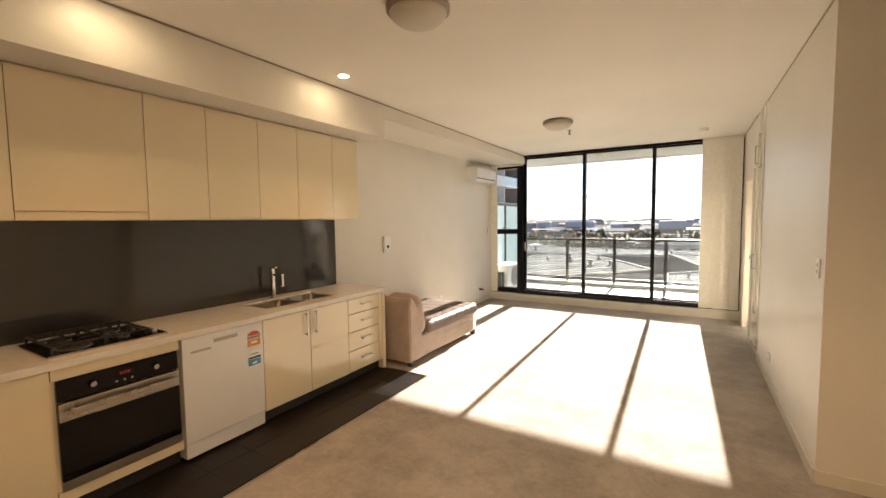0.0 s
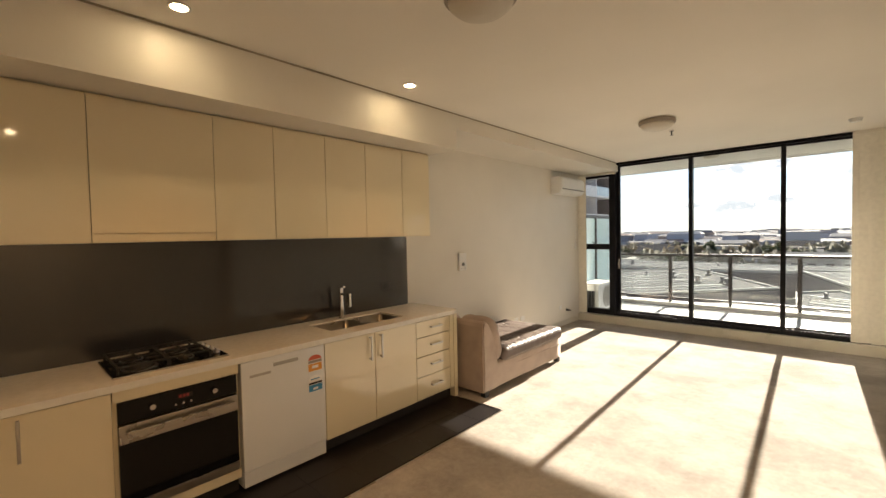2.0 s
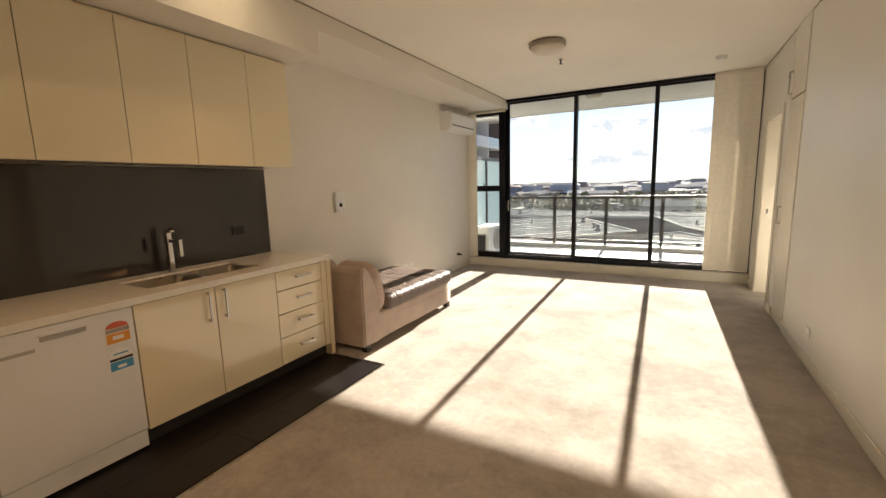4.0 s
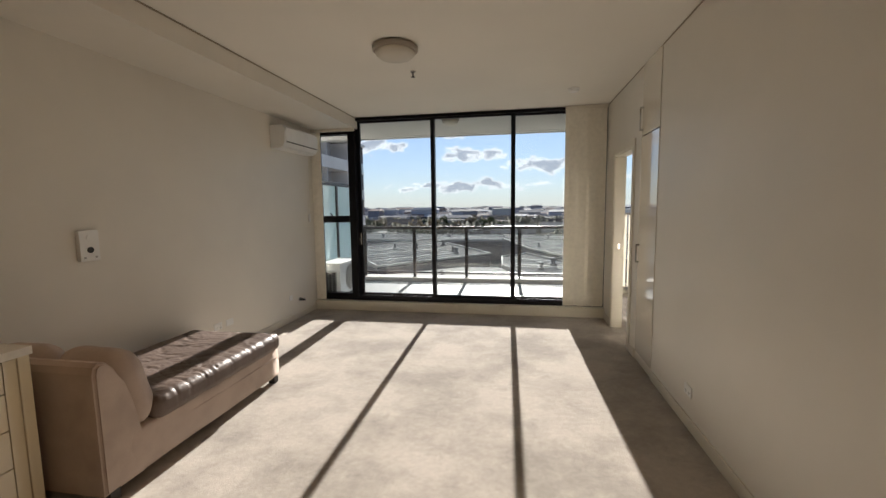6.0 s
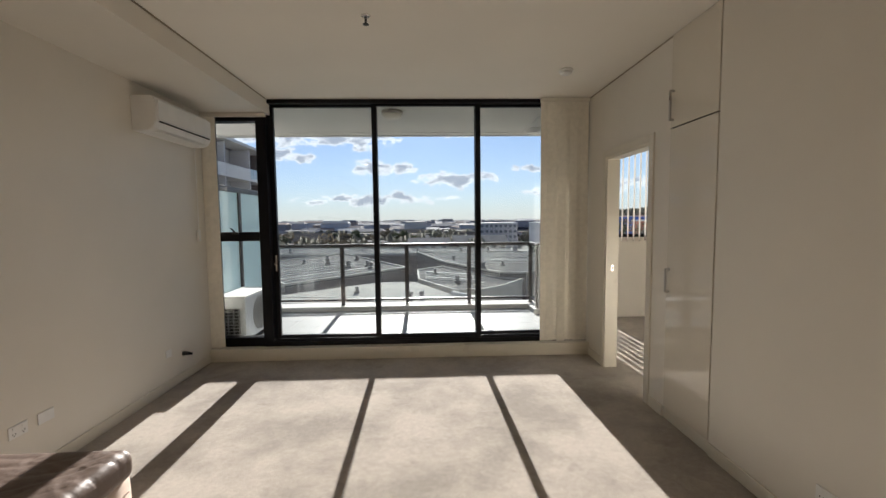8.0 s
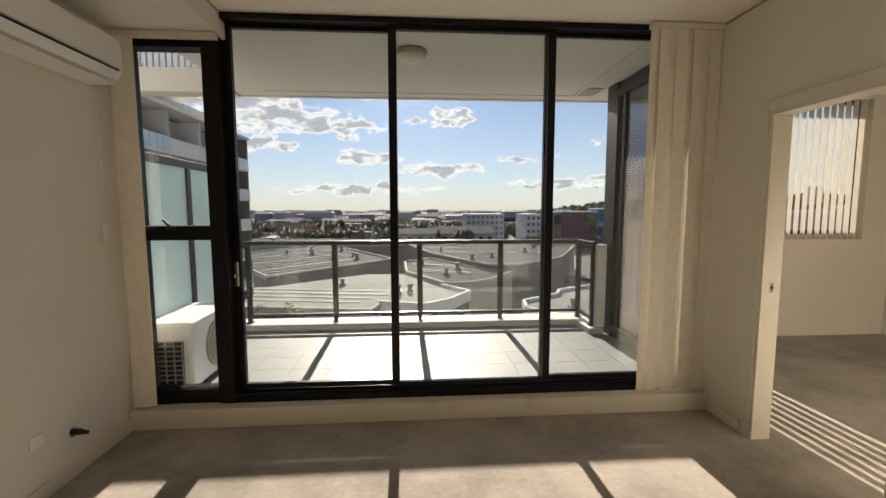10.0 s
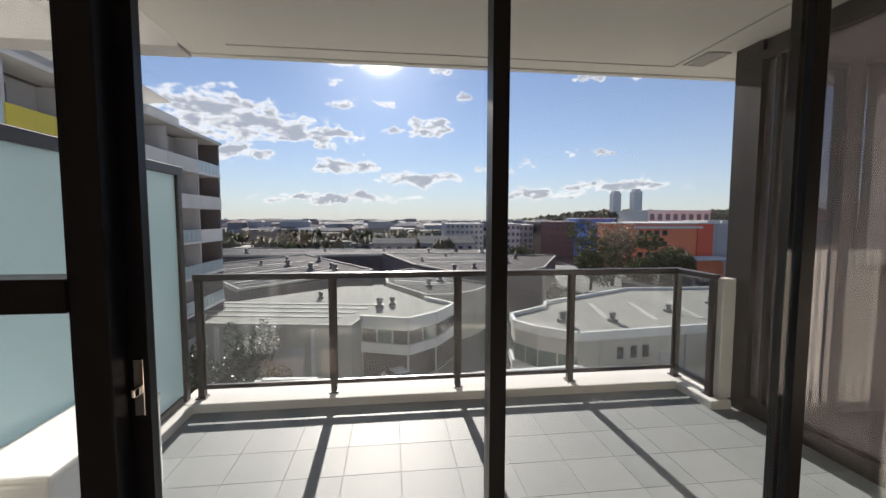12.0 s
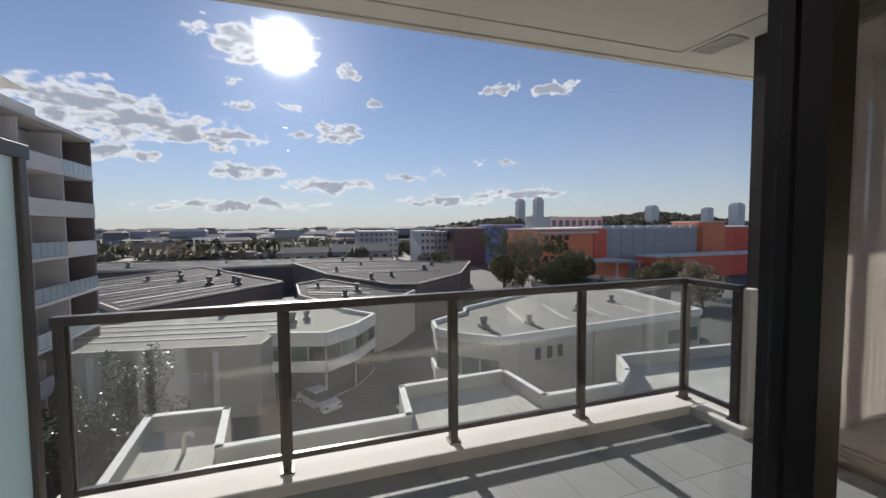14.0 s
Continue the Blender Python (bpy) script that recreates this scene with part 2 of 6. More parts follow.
M_STEEL = mat("brushed_steel", (0.52, 0.50, 0.465), 0.28, 1.0, var=0.01, scale=3, bscale=300, rvar=0.03)
M_CHROME = mat("chrome", (0.78, 0.77, 0.75), 0.08, 1.0, var=0.01)
M_IRON = mat("cast_iron", (0.018, 0.018, 0.018), 0.55, var=0.15, scale=30, bump=0.2, bscale=200)
M_BGLASS = mat("black_glass", (0.006, 0.006, 0.007), 0.06, var=0.02, coat=0.0, rvar=0.01, spec=0.3)
M_WHITE = mat("white_enamel", (0.78, 0.79, 0.79), 0.22, var=0.012, scale=2, coat=0.2)
M_PLAST = mat("white_plastic", (0.84, 0.835, 0.81), 0.4, var=0.02)
M_GREYP = mat("grey_plastic", (0.42, 0.41, 0.39), 0.45, var=0.04)
M_DARK = mat("black_hole", (0.01, 0.01, 0.01), 0.8, var=0.05)
M_FRAME = mat("black_aluminium", (0.006, 0.006, 0.008), 0.38, 0.0, var=0.06, scale=9, bscale=300, spec=0.22)
M_RAIL = mat("grey_brown_aluminium", (0.055, 0.048, 0.047), 0.38, 0.2, var=0.08, scale=8, bscale=250)
M_BLIND = mat("cream_blind_fabric", (0.82, 0.78, 0.68), 0.8, var=0.03, scale=20, bump=0.15, bscale=400)
M_BLIND_THIN = cloth_mat("thin_blind_fabric", (0.84, 0.81, 0.74), 0.6)
M_SOFA = mat("sofa_microfibre", (0.50, 0.405, 0.34), 0.85, var=0.07, scale=4, bump=0.3, bscale=260, col2=(0.41, 0.325, 0.27))
M_THROW = mat("brown_leatherette", (0.140, 0.104, 0.086), 0.45, var=0.10, scale=7, bump=0.2, bscale=90, col2=(0.11, 0.081, 0.067), spec=0.35)
M_LAMP = glow_mat("lamp_opal", (0.62, 0.58, 0.50), 0.0)
M_LAMPRIM = mat("lamp_rim", (0.34, 0.30, 0.25), 0.5, var=0.05)
M_DOWN = glow_mat("downlight_glow", (1.0, 0.78, 0.48), 30.0)
M_BTILE = mat("balcony_tile", (0.205, 0.222, 0.228), 0.6, var=0.05, scale=3, bump=0.06, bscale=120, island=0.04, spec=0.25)
M_GROUT = mat("tile_grout", (0.19, 0.20, 0.205), 0.9, var=0.08)
M_RENDER = mat("white_render", (0.56, 0.55, 0.53), 0.8, var=0.05, scale=1.5, bump=0.2, bscale=120)
M_SLAB = mat("balcony_soffit", (0.52, 0.505, 0.47), 0.85, var=0.03, scale=0.9, bump=0.05, bscale=120)
M_GLASS = glass_mat("window_glass", (0.93, 0.95, 0.95))
M_RGLASS = glass_mat("railing_glass", (0.88, 0.91, 0.91), 0.0, 0.018, (0.75, 0.75, 0.75))
M_FROST = glass_mat("frosted_glass", (0.68, 0.8, 0.82), 0.12, 0.9, (0.70, 0.83, 0.87))
# the milky grey share paints in the reflection that greys this glass
M_TINT = glass_mat("tinted_glass", (0.62, 0.60, 0.64), 0.0, 0.34, (0.36, 0.34, 0.37))
M_RED = mat("red_print", (0.62, 0.13, 0.07), 0.5, var=0.03)
M_ORANGE = mat("orange_print", (0.75, 0.33, 0.05), 0.5, var=0.03)
M_BLUE = mat("blue_print", (0.06, 0.30, 0.55), 0.5, var=0.03)
M_LED = glow_mat("oven_display", (0.22, 0.015, 0.01), 0.02)
M_LEDOFF = mat("display_glass", (0.02, 0.02, 0.02), 0.1, var=0.02)


# ---- building helpers ----
def bx(bm, x0, x1, y0, y1, z0, z1, bev=0.0):
    """Add a box between two corners, its edges rounded by bev."""
    m = Matrix.Translation(((x0 + x1) / 2, (y0 + y1) / 2, (z0 + z1) / 2)) @ Matrix.Diagonal((abs(x1 - x0), abs(y1 - y0), abs(z1 - z0), 1))
    if bev:
        tmp = bmesh.new()
        bmesh.ops.create_cube(tmp, size=1, matrix=m)
        bmesh.ops.bevel(tmp, geom=tmp.edges[:], offset=bev, segments=2, affect="EDGES", profile=0.6)
        me = bpy.data.meshes.new("tmp")
        tmp.to_mesh(me)
        tmp.free()
        bm.from_mesh(me)
        bpy.data.meshes.remove(me)
    else:
        bmesh.ops.create_cube(bm, size=1, matrix=m)
    return bm


def box(*a, bev=0.0):
    return bx(bmesh.new(), *a, bev=bev)


def boxes(rows, bev=0.0):
    bm = bmesh.new()
    for r in rows:
        bx(bm, *r, bev=bev)
    return bm


def cyl(bm, p, q, r, r2=None, seg=14):
    p, q = Vector(p), Vector(q)
    d = q - p
    m = Matrix.Translation((p + q) / 2) @ d.to_track_quat("Z", "Y").to_matrix().to_4x4()
    bmesh.ops.create_cone(bm, cap_ends=True, segments=seg, radius1=r, radius2=r if r2 is None else r2, depth=d.length, matrix=m)
    return bm


def tube(bm, pts, r, seg=10):
    for a, b in zip(pts, pts[1:]):
        cyl(bm, a, b, r, seg=seg)
    for a in pts[1:-1]:
        bmesh.ops.create_uvsphere(bm, u_segments=seg, v_segments=6, radius=r, matrix=Matrix.Translation(a))
    return bm


def lathe(bm, centre, profile, seg=32):
    """Turn a profile of (radius, height) about a vertical axis."""
    c = Vector(centre)
    rings = []
    for r, h in profile:
        rings.append([bm.verts.new(c + Vector((r * math.cos(2 * math.pi * i / seg), r * math.sin(2 * math.pi * i / seg), h))) for i in range(seg)])
    for a, b in zip(rings, rings[1:]):
        for i in range(seg):
            bm.faces.new((a[i], a[(i + 1) % seg], b[(i + 1) % seg], b[i]))
    if profile[0][0] > 0:
        bm.faces.new(rings[0][::-1])
    if profile[-1][0] > 0:
        bm.faces.new(rings[-1])
    return bm


def prism(bm, pts, z0, z1):
    """An upright block on a footprint."""
    a = [bm.verts.new((x, y, z0)) for x, y in pts]
    b = [bm.verts.new((x, y, z1)) for x, y in pts]
    n = len(pts)
    for i in range(n):
        bm.faces.new((a[i], a[(i + 1) % n], b[(i + 1) % n], b[i]))
    bm.faces.new(a[::-1])
    bm.faces.new(b)
    return bm


def mesh_of(bm, name, material, origin, smooth):
    bmesh.ops.recalc_face_normals(bm, faces=bm.faces[:])
    if origin is not None:
        bmesh.ops.translate(bm, verts=bm.verts[:], vec=-Vector(origin))
    me = bpy.data.meshes.new(name)
    bm.to_mesh(me)
    bm.free()
    me.materials.append(material)
    if smooth:
        for p in me.polygons:
            p.use_smooth = True
    return me


def thing(name, base, label, category, group="", kind=""):
    ob = new(name)
    ob.location = base
    ob["base"] = tuple(base)
    ob.empty_display_size = 0.05
    return tagged(ob, label, category, group, kind)


def part(name, bm, material, parent, label="", smooth=False):
    """One mesh under a thing or under a part; the mesh is given in world metres."""
    root = parent.parent or parent
    ob = new(name, mesh_of(bm, name, material, root["base"] if "base" in root else (0, 0, 0), smooth))
    ob.parent = parent
    if label:
        ob["label"] = label
    return ob


def solid(name, bm, material, label, category, kind="", group="", smooth=False):
    """A top-level thing or piece of the setting that is one mesh."""
    return tagged(new(name, mesh_of(bm, name, material, None, smooth)), label, category, group, kind)


# ---- the room: walls, floor, ceiling ----
XL, XR, XH = -3.42, 0.80, 1.15         # kitchen wall, right wall, hall wall
YN, YC, YW = -2.4, 3.25, 7.85          # back wall, right wall's near corner, window wall
HC, HS, HL = 2.86, 2.50, 2.705       # ceiling, bulkhead underside in the kitchen and beyond it

solid("floor", boxes([(-2.2, 4.6, YN, 9.6, -0.12, 0.0), (-3.6, -2.2, 3.575, 8.3, -0.12, 0.0), (-3.6, -2.2, YN, 3.575, -0.12, -0.012)]), M_CARPET, "beige-grey cut pile carpet with worn patches", "carpet", "structure")
solid("ceiling", boxes([(-3.6, 4.6, YN - 0.1, 7.97, HC, HC + 0.2), (0.94, 4.6, 7.97, 9.6, HC, HC + 0.2)]), M_CEIL, "smooth cream painted ceiling", "ceiling", "structure")
solid("bulkhead", boxes([(XL, -2.73, YN, 3.62, HS, HC - 0.003), (XL, -2.73, 3.62, 7.93, HL, HC - 0.003)]), M_WALL, "boxed cream painted bulkhead above the cabinets", "bulkhead", "structure")
solid("wall_left", boxes([(XL - 0.2, XL, YN, 8.1, 0, HC)]), M_WALL, "cream painted plaster wall behind the kitchen and sofa", "wall", "structure")
solid("wall_back", boxes([(XL, XH, YN - 0.12, YN, 0, HC)]), M_WALL, "cream painted plaster wall behind the entry", "wall", "structure")
solid("wall_hall", boxes([(XH, XH + 0.12, YN, YC, 0, HC)]), M_WALL, "cream painted satin hallway wall", "wall", "structure")
DY0, DY1, DZ = 6.62, 7.46, 2.15        # bedroom doorway
CY0, CY1 = 5.83, 6.35                  # cupboard in the right wall
solid("wall_right", boxes([(XR, XH + 0.12, YC, YC + 0.12, 0, HC), (XR, XR + 0.12, YC + 0.12, CY0, 0, HC), (XR + 0.5, XR + 0.62, CY0, CY1, 0, HC),
                           (XR, XR + 0.12, CY1, DY0, 0, HC), (XR, XR + 0.12, DY1, 8.10, 0, HC), (XR, XR + 0.12, DY0, DY1, DZ, HC),
                           (XR + 0.12, XR + 0.62, CY0 - 0.1, CY0, 0, HC), (XR + 0.12, XR + 0.62, CY1, CY1 + 0.1, 0, HC)]),
      M_WALL, "cream satin wall with a doorway and built-in cupboard", "wall", "structure")
solid("window_upstand", boxes([(XL, XR, YW, 8.12, 0, 0.135)], bev=0.004), M_TRIM, "cream painted raised step below the sliding doors", "sill", "structure")
solid("wall_above_window", boxes([(XL, -2.73, 7.93, 8.10, HL, HC), (-2.73, XR, 7.96, 8.10, 2.8575, HC + 0.001)]), M_WALL, "strip of wall over the window frame", "wall", "structure")


# no groove is cut: a brown strip carries the shadow at the ceiling edge
M_GAP_SHADE = mat("painted_gap_shadow", (0.36, 0.31, 0.24), 0.9, var=0.05)
solid("cornice_shade_strip", boxes([(XR - 0.004, XR - 0.0005, YC + 0.002, 7.9, HC - 0.014, HC - 0.002), (-2.7295, -2.726, YN + 0.01, 7.92, HC - 0.014, HC - 0.002), (XH - 0.004, XH - 0.0005, YN + 0.01, YC - 0.02, HC - 0.014, HC - 0.002)]), M_GAP_SHADE, "narrow brown strip painted as the shadow where walls meet the ceiling", "trim", "structure")


def skirting(rows, name="baseboard"):
    solid(name, boxes(rows, bev=0.003), M_TRIM, "low cream painted timber skirting", "skirting", "structure")


skirting([(XR - 0.014, XR - 0.001, YC + 0.001, CY0 - 0.01, 0.0, 0.085)])
skirting([(XR - 0.014, XR - 0.001, CY1 + 0.01, DY0 - 0.07, 0.0, 0.085)])
skirting([(XR - 0.014, XR - 0.001, DY1 + 0.07, YW - 0.002, 0.0, 0.085)])
skirting([(XL + 0.001, XL + 0.014, 3.62, YW - 0.002, 0.0, 0.085)])
skirting([(XR, XH - 0.002, YC - 0.014, YC - 0.001, 0.0, 0.085)])
skirting([(XH - 0.014, XH - 0.001, YN, YC - 0.016, 0.0, 0.085)])

# bedroom seen through the doorway
solid("bedroom_wall_north", boxes([(1.62, 1.74, 9.56, 9.66, 0, HC), (0.94, 1.62, 9.56, 9.66, 0, 0.12), (0.94, 1.62, 9.56, 9.66, 2.80, HC), (3.82, 4.6, 9.56, 9.66, 0, HC), (1.74, 3.82, 9.56, 9.66, 0, 1.235), (1.74, 3.82, 9.56, 9.66, 2.80, HC)]), M_WALL, "cream bedroom wall with a wide high window", "wall", "structure")
solid("bedroom_wall_east", boxes([(4.3, 4.42, 4.6, 9.56, 0, HC)]), M_WALL, "cream painted bedroom side wall", "wall", "structure")
# out of sight; brought forward so that it bounces sun into the bedroom
solid("bedroom_bounce_wall", boxes([(XR + 0.62, 4.3, 6.30, 6.42, 0, HC)]), M_WALL, "unseen cream bedroom wall, placed to bounce sunlight", "wall", "structure")
bw = thing("window_2", (2.78, 9.61, 1.235), "dark framed bedroom window behind vertical blinds", "window", kind="structure")
part("window_frame", boxes([(1.741, 3.819, 9.58, 9.64, 1.236, 1.285), (1.741, 3.819, 9.58, 9.64, 2.75, 2.799), (1.741, 1.79, 9.581, 9.639, 1.285, 2.75), (3.77, 3.819, 9.581, 9.639, 1.285, 2.75), (2.75, 2.81, 9.581, 9.639, 1.285, 2.75)]), M_FRAME, bw)
for a, b in ((1.79, 2.75), (2.81, 3.77)):
    part("pane", box(a, b, 9.606, 9.612, 1.285, 2.75), M_GLASS, bw).visible_shadow = False
bl = thing("vertical_blind", (2.8, 9.5, 1.17), "cream vertical blind with open slats over the bedroom window", "blind")
part("head_rail", box(1.7, 3.9, 9.47, 9.53, 2.79, 2.835, bev=0.004), M_TRIM, bl)
for i in range(24):
    x = 1.75 + i * 0.09
    s = bmesh.new()
    bx(s, -0.042, 0.042, -0.0008, 0.0008, 1.18, 2.79)
    bmesh.ops.transform(s, matrix=pose(x, 9.50, 0, 0, 0, 76), verts=s.verts[:])
    part("slat", s, M_BLIND_THIN, bl)

# door lining and architrave of the bedroom doorway
dr = thing("door_1", (XR, 7.04, 0), "cream painted doorway with no door leaf showing", "doorway", kind="structure")
part("jamb", box(XR - 0.004, XR + 0.124, DY0, DY0 + 0.03, 0, DZ), M_TRIM, dr)
part("jamb", box(XR - 0.004, XR + 0.124, DY1 - 0.03, DY1, 0, DZ), M_TRIM, dr)
part("head", box(XR - 0.004, XR + 0.124, DY0 + 0.03, DY1 - 0.03, DZ - 0.03, DZ), M_TRIM, dr)
part("architrave", box(XR - 0.016, XR - 0.001, DY0 - 0.06, DY0 + 0.01, 0, DZ + 0.06, bev=0.004), M_TRIM, dr)
part("architrave", box(XR - 0.016, XR - 0.001, DY1 - 0.01, DY1 + 0.06, 0, DZ + 0.06, bev=0.004), M_TRIM, dr)
part("architrave", box(XR - 0.016, XR - 0.001, DY0 + 0.01, DY1 - 0.01, DZ - 0.01, DZ + 0.06, bev=0.004), M_TRIM, dr)
part("strike_plate", box(XR + 0.05, XR + 0.075, DY1 - 0.032, DY1 - 0.029, 1.0, 1.06), M_CHROME, dr, "small steel strike plate")
part("latch_hole", box(XR + 0.057, XR + 0.068, DY1 - 0.0335, DY1 - 0.0315, 1.02, 1.04), M_DARK, dr)

# cupboard doors flush in the right wall
cb = thing("tall_cupboard", (XR, 6.09, 0), "built-in cupboard with glossy cream doors and steel bar handles", "cupboard")
for z0, z1, hz in ((0.09, 2.185, (0.98, 1.16)), (2.195, HC - 0.004, (2.24, 2.46))):
    d = part("door", box(XR - 0.006, XR + 0.012, CY0 + 0.006, CY1 - 0.006, z0, z1, bev=0.0015), M_LAM_PALE, cb)
    h = bmesh.new()
    bx(h, XR - 0.04, XR - 0.028, CY1 - 0.045, CY1 - 0.030, hz[0], hz[1], bev=0.002)
    bx(h, XR - 0.030, XR - 0.005, CY1 - 0.043, CY1 - 0.032, hz[0], hz[0] + 0.014)
    bx(h, XR - 0.030, XR - 0.005, CY1 - 0.043, CY1 - 0.032, hz[1] - 0.014, hz[1])
    part("handle", h, M_STEEL, d, "brushed steel bar handle")
part("kickboard", box(XR + 0.0, XR + 0.016, CY0 + 0.006, CY1 - 0.006, 0.0, 0.088), M_TRIM, cb)
part("carcass", boxes([(XR + 0.013, XR + 0.03, CY0 + 0.001, CY0 + 0.017, 0.09, HC - 0.004), (XR + 0.013, XR + 0.03, CY1 - 0.017, CY1 - 0.001, 0.09, HC - 0.004), (XR + 0.03, XR + 0.034, CY0 + 0.001, CY1 - 0.001, 0.09, HC - 0.004)]), M_DARK, cb)

# ---- the window wall: black frame, three sliding panels, narrow side window ----
wf = thing("window_1", (-1.2, 8.0, 0.135), "full-height black aluminium sliding doors with clear glass", "sliding door", kind="structure")
part("head", box(-2.752, 0.80, 7.945, 8.085, 2.816, 2.856), M_FRAME, wf)
part("track", boxes([(-2.752, 0.80, 7.945, 8.095, 0.135, 0.185), (-2.752, 0.80, 7.955, 7.965, 0.185, 0.20), (-2.752, 0.80, 8.02, 8.03, 0.185, 0.2)]), M_FRAME, wf)
part("post", box(-2.85, -2.752, 7.94, 8.10, 0.135, 2.856, bev=0.004), M_FRAME, wf)
part("post", box(0.745, 0.799, 7.956, 8.084, 0.185, 2.816), M_FRAME, wf)


def sliding_panel(x0, x1, y, latch):
    p = part("sash", boxes([(x0, x0 + 0.055, y - 0.02, y + 0.02, 0.202, 2.816), (x1 - 0.055, x1, y - 0.02, y + 0.02, 0.202, 2.816),
                            (x0 + 0.055, x1 - 0.055, y - 0.018, y + 0.018, 0.202, 0.24), (x0 + 0.055, x1 - 0.055, y - 0.018, y + 0.018, 2.79, 2.816)]), M_FRAME, wf)
    part("pane", box(x0 + 0.055, x1 - 0.055, y - 0.003, y + 0.003, 0.24, 2.79), M_GLASS, p).visible_shadow = False
    if latch:
        h = bmesh.new()
        bx(h, x0 + 0.012, x0 + 0.042, y - 0.026, y - 0.02, 0.98, 1.16, bev=0.002)
        bx(h, x0 + 0.020, x0 + 0.034, y - 0.06, y - 0.026, 1.05, 1.075, bev=0.003)
        part("latch", h, M_CHROME, p, "small chrome latch on the black sash")


sliding_panel(-2.752, -1.555, 8.045, True)
sliding_panel(-1.612, -0.408, 7.995, False)
sliding_panel(-0.470, 0.745, 8.045, False)

nw = thing("window_3", (-3.12, 8.0, 0.135), "narrow black framed side window with an awning sash", "window", kind="structure")
part("window_frame", boxes([(XL + 0.001, -3.345, 7.96, 8.08, 0.135, 2.70), (-2.868, -2.851, 7.96, 8.08, 0.135, 2.70), (-3.345, -2.868, 7.961, 8.079, 2.63, 2.699), (-3.345, -2.868, 7.961, 8.079, 0.136, 0.234)]), M_FRAME, nw)
part("transom", box(-3.345, -2.868, 7.95, 8.085, 1.325, 1.425, bev=0.003), M_FRAME, nw)
part("pane", box(-3.345, -2.868, 8.01, 8.016, 1.425, 2.63), M_GLASS, nw).visible_shadow = False
part("pane", box(-3.345, -2.868, 8.01, 8.016, 0.234, 1.325), M_GLASS, nw).visible_shadow = False
lt = bmesh.new()
bx(lt, -3.16, -3.09, 7.935, 7.95, 1.40, 1.425, bev=0.003)
cyl(lt, (-3.125, 7.94, 1.42), (-3.15, 7.90, 1.47), 0.008)
part("latch", lt, M_IRON, nw)


def blind_stack(x0, n, step, y, z0, z1, name_label, turn):
    """Vertical blind slats drawn together to one side, hung from a rail."""
    b = thing("vertical_blind", (x0 + n * step / 2, y, z0), name_label, "blind")
    for i in range(n):
        s = bmesh.new()
        bx(s, -0.045, 0.045, -0.001, 0.001, z0 + 0.004 * (i % 3), z1)
        bmesh.ops.transform(s, matrix=pose(x0 + i * step, y - 0.009 * (i % 2), 0, 0, 0, turn + 5 * math.sin(i * 1.7)), verts=s.verts[:])
        part("slat", s, M_BLIND, b)
    return b


rb = blind_stack(0.295, 8, 0.063, 7.905, 0.15, 2.81, "cream vertical blind drawn aside in a stack", 5)
part("head_rail", box(0.25, 0.79, 7.885, 7.93, 2.812, 2.852), M_TRIM, rb, "slim white blind track")
lb = blind_stack(-3.375, 4, 0.02, 7.905, 0.15, 2.66, "narrow stack of cream vertical blind slats", 25)
part("head_rail", box(XL + 0.004, -2.735, 7.88, 7.925, 2.662, 2.70), M_TRIM, lb)

# ---- ceiling fittings ----
def oyster_light(x, y):
    o = thing("ceiling_light", (x, y, HC - 0.11), "round opal oyster ceiling light with a brownish rim, off", "ceiling light", "ceiling lights")
    part("rim", lathe(bmesh.new(), (x, y, HC), [(0.17, -0.001), (0.185, -0.012), (0.185, -0.04), (0.172, -0.05), (0.15, -0.05)]), M_LAMPRIM, o, smooth=True)
    part("shade", lathe(bmesh.new(), (x, y, HC), [(0.168, -0.046), (0.16, -0.07), (0.13, -0.095), (0.08, -0.11), (0.0, -0.116)]), M_LAMP, o, smooth=True)


oyster_light(-1.27, 2.12)
oyster_light(-1.37, 5.43)
sd = thing("smoke_detector", (0.246, 7.06, HC - 0.04), "round white plastic smoke alarm on the ceiling", "smoke alarm")
part("base", lathe(bmesh.new(), (0.246, 7.06, HC), [(0.06, -0.001), (0.062, -0.015), (0.058, -0.018)], 24), M_PLAST, sd, smooth=True)
part("cover", lathe(bmesh.new(), (0.246, 7.06, HC), [(0.052, -0.017), (0.05, -0.034), (0.034, -0.042), (0.0, -0.043)], 24), M_PLAST, sd, smooth=True)
sp = thing("fire_sprinkler", (-1.385, 6.08, HC - 0.06), "small metal fire sprinkler under the ceiling", "sprinkler")
part("escutcheon", lathe(bmesh.new(), (-1.385, 6.08, HC), [(0.03, -0.001), (0.028, -0.008), (0.012, -0.012)], 20), M_CHROME, sp, smooth=True)
part("head", tube(bmesh.new(), [(-1.385, 6.08, HC - 0.01), (-1.385, 6.08, HC - 0.055)], 0.008), M_IRON, sp)
part("deflector", lathe(bmesh.new(), (-1.385, 6.08, HC - 0.055), [(0.0, 0.0), (0.02, 0.0), (0.02, -0.003), (0.0, -0.004)], 16), M_IRON, sp)


